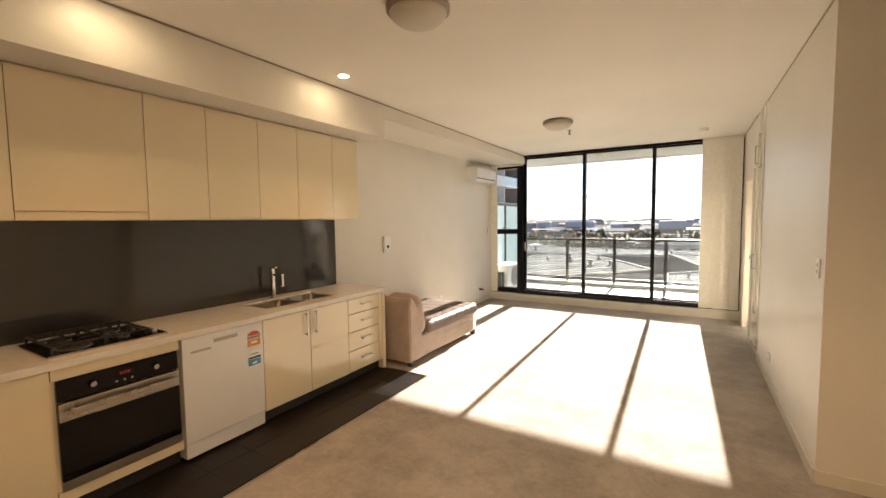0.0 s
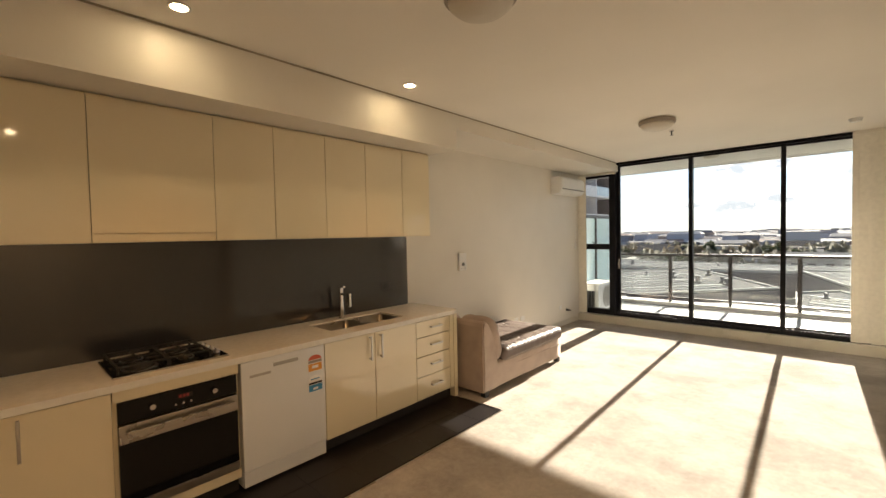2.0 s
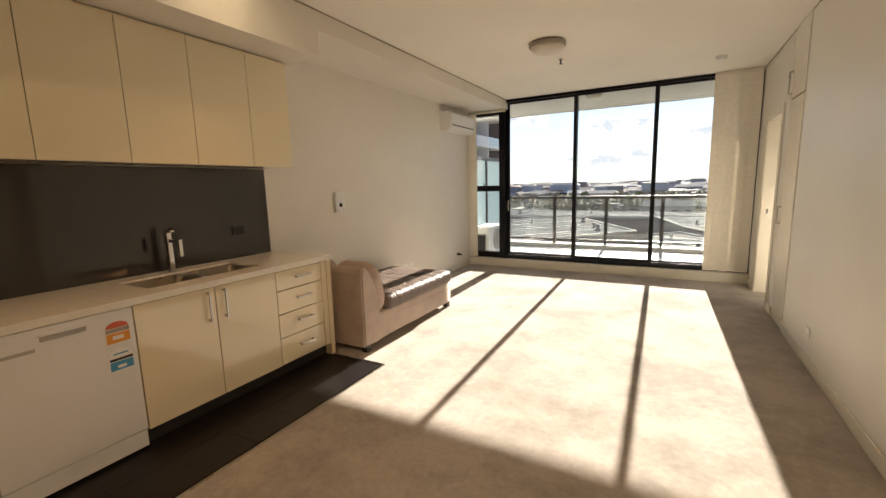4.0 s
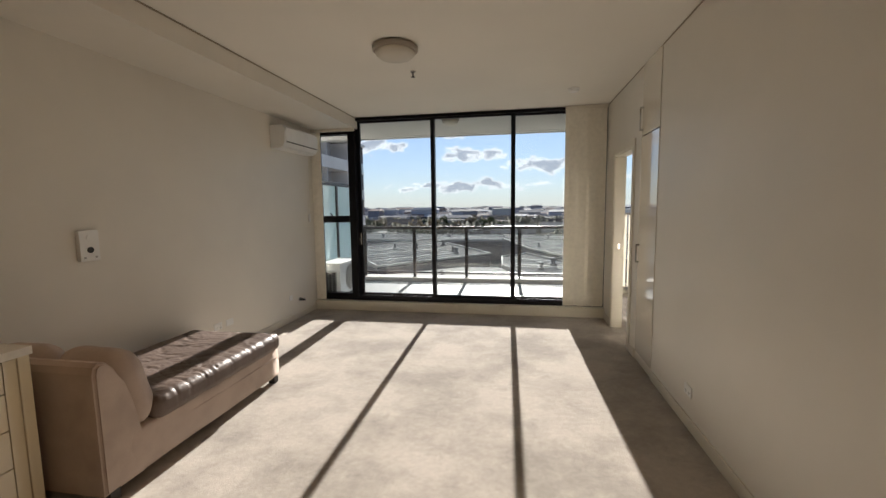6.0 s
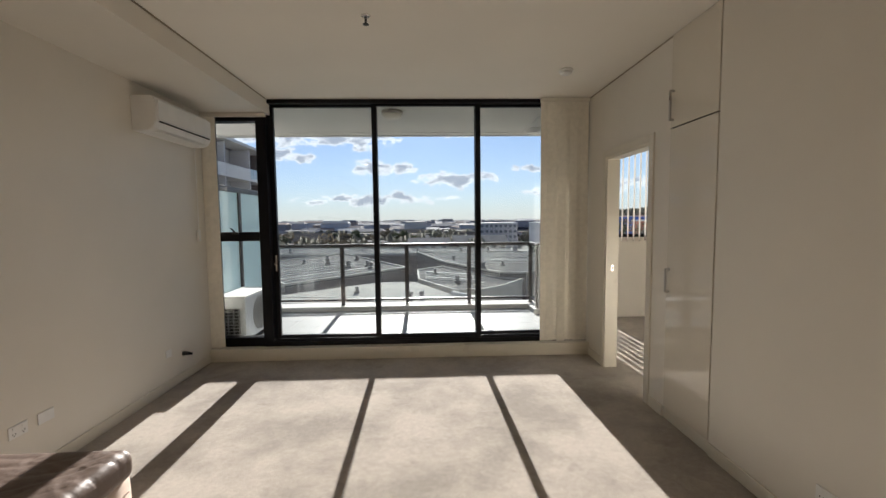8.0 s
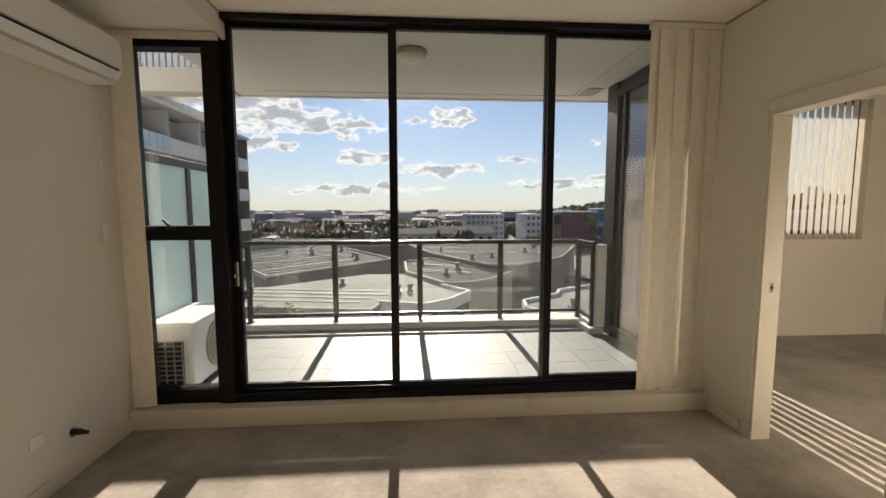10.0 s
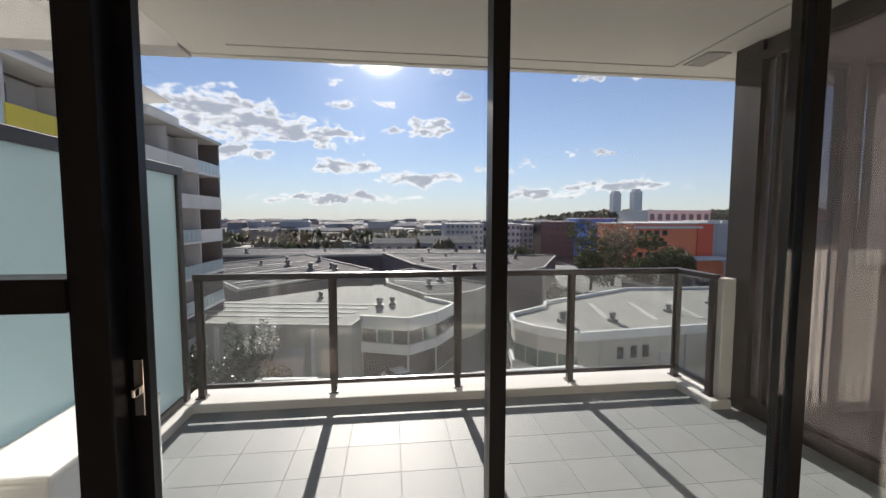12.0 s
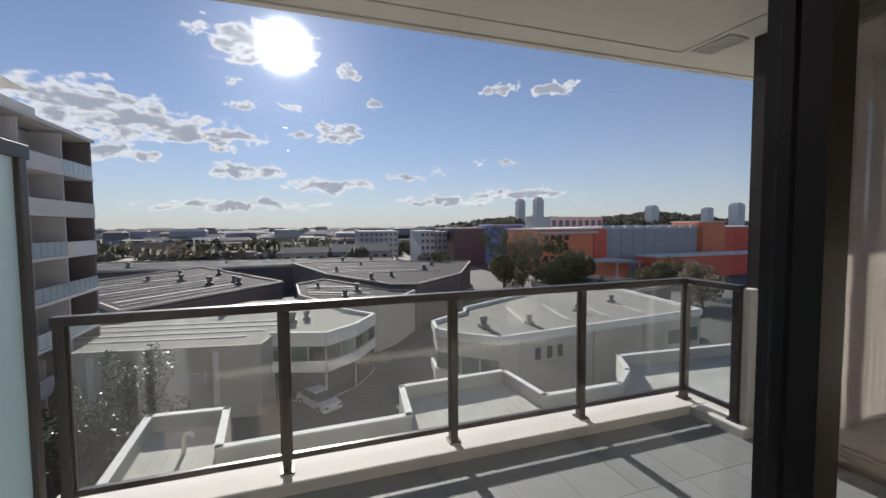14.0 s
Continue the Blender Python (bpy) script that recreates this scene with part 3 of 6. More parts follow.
def downlight(x, y, watts=5.0, tone=(1.0, 0.42, 0.12), spread=78):
    d = thing("downlight", (x, y, HC - 0.01), "small recessed warm downlight, switched on", "downlight", "downlights")
    part("bezel", lathe(bmesh.new(), (x, y, HC), [(0.055, -0.001), (0.055, -0.006), (0.042, -0.008), (0.040, -0.002)], 24), M_PLAST, d, smooth=True)
    part("bulb", lathe(bmesh.new(), (x, y, HC), [(0.0, -0.003), (0.038, -0.003), (0.036, -0.006), (0.0, -0.007)], 20), M_DOWN, d)
    l = bpy.data.lights.new("downlight_lamp", "SPOT")
    l.energy, l.color, l.spot_size, l.spot_blend, l.shadow_soft_size = watts, tone, radians(spread), 1.0, 0.05
    new("downlight_lamp", l).matrix_world = look((x, y, HC - 0.02), (x - 0.06, y, 0))


downlight(-2.47, 1.12)
downlight(-2.47, 2.75)
# unseen third downlight, added by guess behind the other two
downlight(-2.47, -0.5)
downlight(0.36, 0.605, 42.0, (1.0, 0.66, 0.38), 150)

# ---- kitchen ----
XF, XU, ZT = -2.76, -3.06, 0.89        # front of base units, front of wall units, worktop height


def bar_handle(parent, y, z, vertical, length=0.15, x=XF):
    h = bmesh.new()
    a = length / 2
    if vertical:
        bx(h, x + 0.026, x + 0.036, y - 0.007, y + 0.007, z - a, z + a, bev=0.002)
        for s in (-1, 1):
            bx(h, x - 0.002, x + 0.028, y - 0.006, y + 0.006, z + s * (a - 0.012) - 0.006, z + s * (a - 0.012) + 0.006)
    else:
        bx(h, x + 0.026, x + 0.036, y - a, y + a, z - 0.007, z + 0.007, bev=0.002)
        for s in (-1, 1):
            bx(h, x - 0.002, x + 0.028, y + s * (a - 0.012) - 0.006, y + s * (a - 0.012) + 0.006, z - 0.006, z + 0.006)
    return part("handle", h, M_STEEL, parent, "brushed steel bar handle")


def wall_unit(edges, flap=False):
    y0, y1 = edges[0], edges[-1]
    label = "cream gloss wall cabinet hiding the range hood" if flap else "cream gloss handleless wall cabinet, closed, under the bulkhead"
    c = thing("wall_cabinet", ((XL + XU) / 2, (y0 + y1) / 2, 1.64), label, "cabinet", "wall cabinets")
    part("body", box(XL + 0.002, XU - 0.022, y0 + 0.001, y1 - 0.001, 1.642, HS - 0.003), M_LAM, c)
    for a, b in zip(edges, edges[1:]):
        if flap:
            part("door", box(XU - 0.019, XU, a + 0.002, b - 0.002, 1.694, HS - 0.018, bev=0.0015), M_LAM, c)
            part("hood_rail", box(XU - 0.017, XU - 0.001, a + 0.002, b - 0.002, 1.640, 1.690, bev=0.0015), M_LAM, c)
        else:
            part("door", box(XU - 0.019, XU, a + 0.002, b - 0.002, 1.640, HS - 0.018, bev=0.0015), M_LAM, c)


wall_unit((-0.04, 0.39, 0.80))
wall_unit((0.80, 1.46), True)
wall_unit((1.46, 1.88, 2.32))
wall_unit((2.32, 2.73, 3.17))
wall_unit((3.17, 3.55))

# boxed-in duct dropped below the ceiling at the kitchen entry
solid("duct_boxing", boxes([(-3.03, -2.60, -0.95, 0.18, 2.2, HC - 0.004)]), M_WALL, "cream boxed duct hanging below the ceiling", "bulkhead", "structure")
solid("splashback", box(XL + 0.002, XL + 0.010, -0.04, 3.53, ZT + 0.001, 1.638), M_SPLASH, "charcoal back-painted glass splashback, glossy", "splashback", "structure")


def power_point(x, y, z, axis, material, label, wide=0.115):
    p = thing("power_point", (x, y, z), label, "power point", "power points")
    s = 1 if axis == "+x" else -1
    lo, hi = sorted((x + s * 0.001, x + s * 0.009))
    part("plate", box(lo, hi, y - wide / 2, y + wide / 2, z - 0.036, z + 0.036, bev=0.002), material, p)
    for dy in (-0.028, 0.028):
        lo, hi = sorted((x + s * 0.008, x + s * 0.0125))
        part("rocker", box(lo, hi, y + dy - 0.008, y + dy + 0.008, z + 0.014, z + 0.028), material, p)
        hole = boxes([(min(x + s * 0.0085, x + s * 0.0098), max(x + s * 0.0085, x + s * 0.0098), y + dy + a - 0.0015, y + dy + a + 0.0015, z - 0.018 + b, z - 0.010 + b) for a, b in ((-0.008, 0.004), (0.008, 0.004), (0, -0.008))])
        part("pin_holes", hole, M_DARK, p)


power_point(XL + 0.010, 3.22, 1.12, "+x", M_IRON, "black double power point on the glass splashback")
power_point(XL + 0.010, 0.10, 1.12, "+x", M_IRON, "black double power point on the glass splashback")
power_point(XL, 5.72, 0.34, "+x", M_PLAST, "white double power point low on the wall")
power_point(XR, 5.02, 0.26, "-x", M_PLAST, "white double power point low on the wall")
ap = thing("aerial_plate", (XL, 5.90, 0.34), "blank white aerial wall plate", "wall plate")
part("plate", box(XL + 0.001, XL + 0.008, 5.845, 5.955, 0.305, 0.375, bev=0.002), M_PLAST, ap)
ap2 = thing("aerial_plate", (XL, 7.14, 0.33), "blank white data wall plate", "wall plate")
part("plate", box(XL + 0.001, XL + 0.008, 7.10, 7.18, 0.295, 0.365, bev=0.002), M_PLAST, ap2)
gp = thing("gas_bayonet", (XL, 7.37, 0.26), "small dark metal gas bayonet on the wall", "gas outlet")
fl = bmesh.new()
cyl(fl, (XL + 0.0005, 7.37, 0.26), (XL + 0.007, 7.37, 0.26), 0.03, seg=18)
part("flange", fl, M_CHROME, gp)
gb = bmesh.new()
cyl(gb, (XL + 0.001, 7.37, 0.26), (XL + 0.05, 7.37, 0.26), 0.018)
cyl(gb, (XL + 0.04, 7.37, 0.26), (XL + 0.085, 7.37, 0.255), 0.012)
part("spout", gb, M_IRON, gp)

ic = thing("intercom", (XL, 4.47, 1.24), "white wall intercom handset with round speaker and buttons", "intercom")
part("body", box(XL + 0.001, XL + 0.035, 4.40, 4.54, 1.19, 1.41, bev=0.006), M_PLAST, ic)
sk = bmesh.new()
cyl(sk, (XL + 0.034, 4.47, 1.355), (XL + 0.0375, 4.47, 1.355), 0.024, seg=20)
part("speaker", sk, M_PLAST, ic)
sk = bmesh.new()
cyl(sk, (XL + 0.034, 4.47, 1.27), (XL + 0.041, 4.47, 1.27), 0.022, seg=20)
part("call_button", sk, M_IRON, ic, "dark round call button")
for dy in (-0.04, 0.04):
    part("button", box(XL + 0.034, XL + 0.038, 4.47 + dy - 0.007, 4.47 + dy + 0.007, 1.21, 1.222), M_GREYP, ic)
sw = thing("light_switch", (XR, 3.38, 1.25), "white two-gang light switch plate", "light switch")
part("plate", box(XR - 0.009, XR - 0.001, 3.345, 3.418, 1.235, 1.35, bev=0.002), M_PLAST, sw)
for dz in (-0.02, 0.02):
    part("rocker", box(XR - 0.014, XR - 0.008, 3.373, 3.39, 1.292 + dz - 0.012, 1.292 + dz + 0.012), M_PLAST, sw)


def base_unit(y0, y1, label, doors=(), drawers=()):
    c = thing("base_cabinet", ((XL + XF) / 2, (y0 + y1) / 2, 0), label, "cabinet", "base cabinets")
    part("body", boxes([(XL + 0.002, XF - 0.021, y0 + 0.001, y0 + 0.017, 0.105, 0.85), (XL + 0.002, XF - 0.021, y1 - 0.017, y1 - 0.001, 0.105, 0.85), (XL + 0.002, XF - 0.021, y0 + 0.017, y1 - 0.017, 0.105, 0.121),
                        (XL + 0.002, XL + 0.018, y0 + 0.017, y1 - 0.017, 0.121, 0.85), (XF - 0.06, XF - 0.021, y0 + 0.017, y1 - 0.017, 0.81, 0.85)]), M_LAM, c)
    part("kickboard", box(XF - 0.075, XF - 0.06, y0 + 0.001, y1 - 0.001, 0.0, 0.103), M_KICK, c)
    for a, b, hy in doors:
        d = part("door", box(XF - 0.019, XF, a + 0.003, b - 0.003, 0.105, 0.842, bev=0.0015), M_LAM, c)
        bar_handle(d, hy, 0.725, True, 0.20)
    for a, b in drawers:
        d = part("drawer", box(XF - 0.019, XF, y0 + 0.003, y1 - 0.003, a + 0.0035, b - 0.0035, bev=0.0015), M_LAM, c)
        bar_handle(d, (y0 + y1) / 2 + 0.02, (a + b) / 2 + 0.01, False, 0.15)
    return c


base_unit(-0.04, 0.81, "cream gloss base cabinet with two doors and bar handles", ((-0.04, 0.39, 0.33), (0.39, 0.81, 0.46)))
base_unit(2.08, 3.03, "cream gloss sink cabinet with two doors and bar handles", ((2.08, 2.555, 2.50), (2.555, 3.03, 2.61)))
base_unit(3.03, 3.49, "cream gloss four-drawer base cabinet with bar handles", (), ((0.105, 0.318), (0.318, 0.508), (0.508, 0.690), (0.690, 0.842)))
fp = thing("filler_panel", (XF, 3.52, 0.1), "narrow cream filler strip beside the end panel", "panel")
part("board", box(XF - 0.019, XF, 3.492, 3.546, 0.105, 0.842), M_LAM, fp)
part("kickboard", box(XF - 0.075, XF - 0.06, 3.49, 3.549, 0.0, 0.103), M_KICK, fp)
ep = thing("end_panel", (-3.08, 3.575, 0), "cream end panel carrying the worktop down to the floor", "panel")
part("board", box(XL + 0.002, XF + 0.006, 3.55, 3.60, 0, ZT - 0.04, bev=0.004), M_LAM, ep)

# worktop with cut-outs for the sink
SY0, SY1, SX0, SX1 = 2.24, 3.02, -3.27, -2.91
wb = bmesh.new()
gx, gy = (XL + 0.002, SX0, SX1, XF + 0.020), (-0.06, SY0, SY1, 3.605)
grid = [[wb.verts.new((x, y, ZT)) for y in gy] for x in gx]
for i in range(3):
    for j in range(3):
        if (i, j) != (1, 1):
            wb.faces.new((grid[i][j], grid[i + 1][j], grid[i + 1][j + 1], grid[i][j + 1]))
low = bmesh.ops.extrude_face_region(wb, geom=wb.faces[:])["geom"]
bmesh.ops.translate(wb, verts=[v for v in low if isinstance(v, bmesh.types.BMVert)], vec=(0, 0, -0.04))
solid("worktop", wb, M_STONE, "cream speckled stone worktop with a sink cut-out", "worktop")
sk = thing("kitchen_sink", ((SX0 + SX1) / 2, (SY0 + SY1) / 2, 0.68), "undermounted double bowl stainless steel sink", "sink")
rim = bmesh.new()
for a in ((SX0, SX0 + 0.012, SY0, SY1), (SX1 - 0.012, SX1, SY0, SY1), (SX0 + 0.012, SX1 - 0.012, SY0, SY0 + 0.012), (SX0 + 0.012, SX1 - 0.012, SY1 - 0.012, SY1), (SX0 + 0.012, SX1 - 0.012, 2.612, 2.648)):
    bx(rim, *a, ZT - 0.03, ZT - 0.012)
part("rim", rim, M_STEEL, sk)
for a, b in ((SY0 + 0.012, 2.612), (2.648, SY1 - 0.012)):
    w = bmesh.new()
    x0, x1 = SX0 + 0.012, SX1 - 0.012
    top = [w.verts.new(p) for p in ((x0, a, ZT - 0.014), (x1, a, ZT - 0.014), (x1, b, ZT - 0.014), (x0, b, ZT - 0.014))]
    bot = [w.verts.new(p) for p in ((x0 + 0.02, a + 0.02, 0.70), (x1 - 0.02, a + 0.02, 0.70), (x1 - 0.02, b - 0.02, 0.70), (x0 + 0.02, b - 0.02, 0.70))]
    for i in range(4):
        w.faces.new((top[i], top[(i + 1) % 4], bot[(i + 1) % 4], bot[i]))
    w.faces.new(bot)
    bmesh.ops.bevel(w, geom=[e for e in w.edges if len(e.link_faces) == 2], offset=0.035, segments=4, affect="EDGES")
    bmesh.ops.solidify(w, geom=w.faces[:], thickness=0.002)
    bowl = part("bowl", w, M_STEEL, sk, smooth=True)
    part("drain", lathe(bmesh.new(), ((x0 + x1) / 2, (a + b) / 2, 0.703), [(0.0, 0.001), (0.035, 0.002), (0.04, 0.0)], 20), M_CHROME, bowl)
tp = thing("mixer_tap", (-3.30, 2.60, ZT), "square chrome mixer tap behind the sink", "tap")
part("base", lathe(bmesh.new(), (-3.31, 2.60, ZT), [(0.0, 0.0), (0.027, 0.0), (0.027, 0.008), (0.022, 0.012), (0.0, 0.013)], 20), M_CHROME, tp)
part("column", box(-3.328, -3.292, 2.583, 2.617, ZT + 0.01, ZT + 0.285, bev=0.006), M_CHROME, tp)
part("spout", boxes([(-3.292, -3.16, 2.586, 2.614, ZT + 0.215, ZT + 0.24), (-3.19, -3.16, 2.587, 2.613, ZT + 0.12, ZT + 0.216)], bev=0.005), M_CHROME, tp)
part("lever", box(-3.345, -3.25, 2.586, 2.614, ZT + 0.289, ZT + 0.302, bev=0.004), M_CHROME, tp)

# gas hob
hb = thing("gas_hob", (-3.07, 1.13, ZT), "stainless gas hob with black cast iron trivets", "hob")
part("tray", box(-3.31, -2.845, 0.83, 1.43, ZT, ZT + 0.012, bev=0.004), M_BGLASS, hb, "black enamel hob tray")
part("front_trim", box(-2.845, -2.832, 0.83, 1.43, ZT, ZT + 0.011, bev=0.003), M_STEEL, hb)
for bxx, byy, r in ((-3.19, 0.98, 0.042), (-2.97, 0.98, 0.062), (-3.19, 1.22, 0.05), (-2.98, 1.22, 0.034)):
    bn = part("burner", lathe(bmesh.new(), (bxx, byy, ZT + 0.011), [(r * 1.25, 0), (r * 1.2, 0.008), (r, 0.01), (r, 0.02), (r * 0.8, 0.024), (0, 0.025)], 22), M_IRON, hb, smooth=True)
    part("burner_ring", lathe(bmesh.new(), (bxx, byy, ZT + 0.0125), [(r * 1.5, 0), (r * 1.5, 0.003), (r * 1.3, 0.004)], 22), M_STEEL, bn)
for y0, y1 in ((0.86, 1.10), (1.11, 1.33)):
    g = bmesh.new()
    z = ZT + 0.058
    for a in (y0, y1):
        bx(g, -3.29, -2.87, a - 0.007, a + 0.007, z - 0.012, z, bev=0.003)
        for x in (-3.285, -2.875):
            bx(g, x - 0.006, x + 0.006, a - 0.006, a + 0.006, ZT + 0.011, z)
    for x in (-3.285, -3.08, -2.875):
        bx(g, x - 0.007, x + 0.007, y0 + 0.005, y1 - 0.005, z - 0.012, z, bev=0.003)
    for x in (-3.19, -2.97):
        bx(g, x - 0.004, x + 0.004, y0 + 0.005, (y0 + y1) / 2 - 0.03, z - 0.006, z + 0.003)
        bx(g, x - 0.004, x + 0.004, (y0 + y1) / 2 + 0.03, y1 - 0.005, z - 0.006, z + 0.003)
        bx(g, x - 0.10, x - 0.03, (y0 + y1) / 2 - 0.004, (y0 + y1) / 2 + 0.004, z - 0.006, z + 0.003)
        bx(g, x + 0.03, x + 0.09, (y0 + y1) / 2 - 0.004, (y0 + y1) / 2 + 0.004, z - 0.006, z + 0.003)
    part("trivet", g, M_IRON, hb)
for i in range(4):
    part("knob", lathe(bmesh.new(), (-3.22 + i * 0.095, 1.39, ZT + 0.011), [(0.02, 0), (0.02, 0.006), (0.016, 0.022), (0.012, 0.025), (0, 0.025)], 18), M_STEEL, hb, smooth=True)

# built-in oven
ov = thing("built_in_oven", (-3.0, 1.13, 0.10), "built-in black glass oven with a steel bar handle", "oven")
part("housing", boxes([(XL + 0.002, XF - 0.021, 0.811, 1.455, 0.105, 0.85)]), M_LAM, ov)
part("top_rail", box(XF - 0.019, XF, 0.812, 1.454, 0.785, 0.845, bev=0.0015), M_LAM, ov)
part("bottom_rail", box(XF - 0.019, XF, 0.812, 1.454, 0.105, 0.168, bev=0.0015), M_LAM, ov)
part("kickboard", box(XF - 0.075, XF - 0.06, 0.811, 1.455, 0.0, 0.103), M_KICK, ov)
cpn = part("control_panel", box(XF - 0.018, XF + 0.006, 0.83, 1.44, 0.665, 0.78, bev=0.003), M_BGLASS, ov)
for y in (0.985, 1.305):
    kb = bmesh.new()
    cyl(kb, (XF + 0.006, y, 0.722), (XF + 0.03, y, 0.722), 0.019, 0.015, seg=20)
    part("knob", kb, M_CHROME, cpn)
part("display", box(XF + 0.0055, XF + 0.0075, 1.11, 1.19, 0.722, 0.75), M_LEDOFF, cpn)
for a, b in ((1.118, 1.132), (1.137, 1.151), (1.156, 1.17)):
    part("display_digit", box(XF + 0.007, XF + 0.0082, a, b, 0.728, 0.745), M_LED, cpn)
for y in (1.10, 1.14, 1.18):
    kb = bmesh.new()
    cyl(kb, (XF + 0.006, y, 0.694), (XF + 0.010, y, 0.694), 0.006, seg=12)
    part("button", kb, M_STEEL, cpn)
od = part("door", box(XF - 0.018, XF + 0.010, 0.83, 1.44, 0.225, 0.658, bev=0.003), M_BGLASS, ov)
part("upper_trim", box(XF + 0.008, XF + 0.014, 0.832, 1.438, 0.555, 0.655, bev=0.002), M_STEEL, od)
part("handle", boxes([(XF + 0.045, XF + 0.062, 0.86, 1.41, 0.60, 0.628), (XF + 0.013, XF + 0.047, 0.88, 0.90, 0.605, 0.623), (XF + 0.013, XF + 0.047, 1.37, 1.39, 0.605, 0.623)], bev=0.003), M_STEEL, od, "broad brushed steel door handle")
part("lower_trim", box(XF - 0.018, XF + 0.012, 0.83, 1.44, 0.172, 0.222, bev=0.002), M_STEEL, ov)

# dishwasher, standing a little proud
dw = thing("dishwasher", (-3.0, 1.77, 0), "white free-standing dishwasher with rating stickers on its door", "dishwasher")
part("body", box(XL + 0.01, XF - 0.02, 1.468, 2.068, 0.02, 0.845), M_WHITE, dw)
dd = part("door", box(XF - 0.018, XF + 0.012, 1.466, 2.07, 0.125, 0.845, bev=0.005), M_WHITE, dw)
part("handle_recess", box(XF + 0.0105, XF + 0.0135, 1.68, 1.86, 0.775, 0.805, bev=0.001), M_GREYP, dd)
part("grip", box(XF + 0.012, XF + 0.02, 1.675, 1.865, 0.800, 0.812, bev=0.003), M_WHITE, dd)
part("name_strip", box(XF + 0.0115, XF + 0.0127, 1.52, 1.66, 0.735, 0.752), M_GREYP, dd, "thin grey strip of unreadable lettering")
part("plinth", box(XF - 0.02, XF + 0.004, 1.468, 2.068, 0.02, 0.12, bev=0.003), M_WHITE, dw)
for y in (1.52, 2.02):
    ft = bmesh.new()
    cyl(ft, (XF - 0.06, y, 0), (XF - 0.06, y, 0.03), 0.018)
    part("foot", ft, M_IRON, dw)


def sticker(z0, bands):
    """A rating label: a coloured card with an arched head and printed bars."""
    x = XF + 0.0122
    y0, y1 = 1.935, 2.047
    s = part("sticker", box(x, x + 0.0012, y0, y1, z0, z0 + 0.085), M_PLAST, dd)
    ar = bmesh.new()
    pts = [((y0 + y1) / 2 + 0.053 * math.cos(math.pi * i / 12), z0 + 0.086 + 0.034 * math.sin(math.pi * i / 12)) for i in range(13)]
    a = [ar.verts.new((x, y, z)) for y, z in pts]
    b = [ar.verts.new((x + 0.0012, y, z)) for y, z in pts]
    ar.faces.new(a)
    ar.faces.new(b[::-1])
    for i in range(13):
        ar.faces.new((a[i], a[(i + 1) % 13], b[(i + 1) % 13], b[i]))
    part("sticker_arch", ar, bands[0][2], dd)
    for a, b, m in bands[1:]:
        part("sticker_band", box(x + 0.001, x + 0.0020, y0 + 0.002, y1 - 0.002, z0 + a, z0 + b), m, dd)


sticker(0.665, ((0, 0, M_RED), (0.062, 0.083, M_LAMPRIM), (0.004, 0.058, M_ORANGE)))
sticker(0.515, ((0, 0, M_PLAST), (0.056, 0.070, M_IRON), (0.004, 0.052, M_BLUE)))
part("sticker_box", box(XF + 0.0140, XF + 0.0150, 1.965, 2.015, 0.688, 0.708), M_PLAST, dd)
part("sticker_box", box(XF + 0.0140, XF + 0.0150, 1.97, 2.01, 0.530, 0.545), M_PLAST, dd)
part("sticker_leaf", box(XF + 0.0135, XF + 0.0145, 1.955, 2.025, 0.605, 0.612), M_BLUE, dd)


# ---- sofa chaise ----
def soft_box(c, half, r, cuts=16, ripple=0.0, seed=0.0, scale=5.0, along=None):
    """A padded block: rounded corners, sagging and rippled cloth."""
    bm = bmesh.new()
    bmesh.ops.create_cube(bm, size=2)
    bmesh.ops.subdivide_edges(bm, edges=bm.edges[:], cuts=cuts, use_grid_fill=True)
    h = Vector(half)
    inner = Vector([max(a - r, 0.001) for a in h])
    for v in bm.verts:
        p = Vector((v.co.x * h.x, v.co.y * h.y, v.co.z * h.z))
        q = Vector([max(-i, min(i, a)) for a, i in zip(p, inner)])
        d = p - q
        n = d.normalized() if d.length > 1e-6 else Vector((0, 0, 0))
        p = q + n * r
        if ripple:
            w = Vector(p) + Vector(c)
            k = Vector((w.x * scale, w.y * scale, w.z * scale)) if along is None else Vector((w.x * along[0], w.y * along[1], w.z * along[2]))
            p += n * ripple * noise.noise(k + Vector((seed, 0, 0))) + n * ripple * 0.4 * noise.noise(k * 2.7)
        v.co = p + Vector(c)
    return bm


so = thing("sofa_chaise", (-2.93, 4.5, 0), "worn beige microfibre chaise with a brown leatherette seat cover", "sofa")
part("base", soft_box((-2.915, 4.53, 0.19), (0.435, 0.785, 0.135), 0.03, 12, 0.006, 2.0), M_SOFA, so, smooth=True)
bk = bmesh.new()
BP = [(3.68, 0.055), (3.675, 0.72), (3.685, 0.755), (3.71, 0.772), (3.745, 0.765), (3.79, 0.715), (3.835, 0.62), (3.87, 0.51), (3.895, 0.40), (3.915, 0.28), (3.92, 0.055)]
bl_, br_ = [bk.verts.new((-3.35, y, z)) for y, z in BP], [bk.verts.new((-2.478, y, z)) for y, z in BP]
for i in range(len(BP)):
    j = (i + 1) % len(BP)
    bk.faces.new((bl_[i], bl_[j], br_[j], br_[i]))
bk.faces.new(bl_)
bk.faces.new(br_[::-1])
bmesh.ops.bevel(bk, geom=[e for e in bk.edges if abs(e.verts[0].co.x - e.verts[1].co.x) < 0.01], offset=0.014, segments=3, affect="EDGES")
part("back", bk, M_SOFA, so, "beige padded backrest with a curved wedge-shaped side")
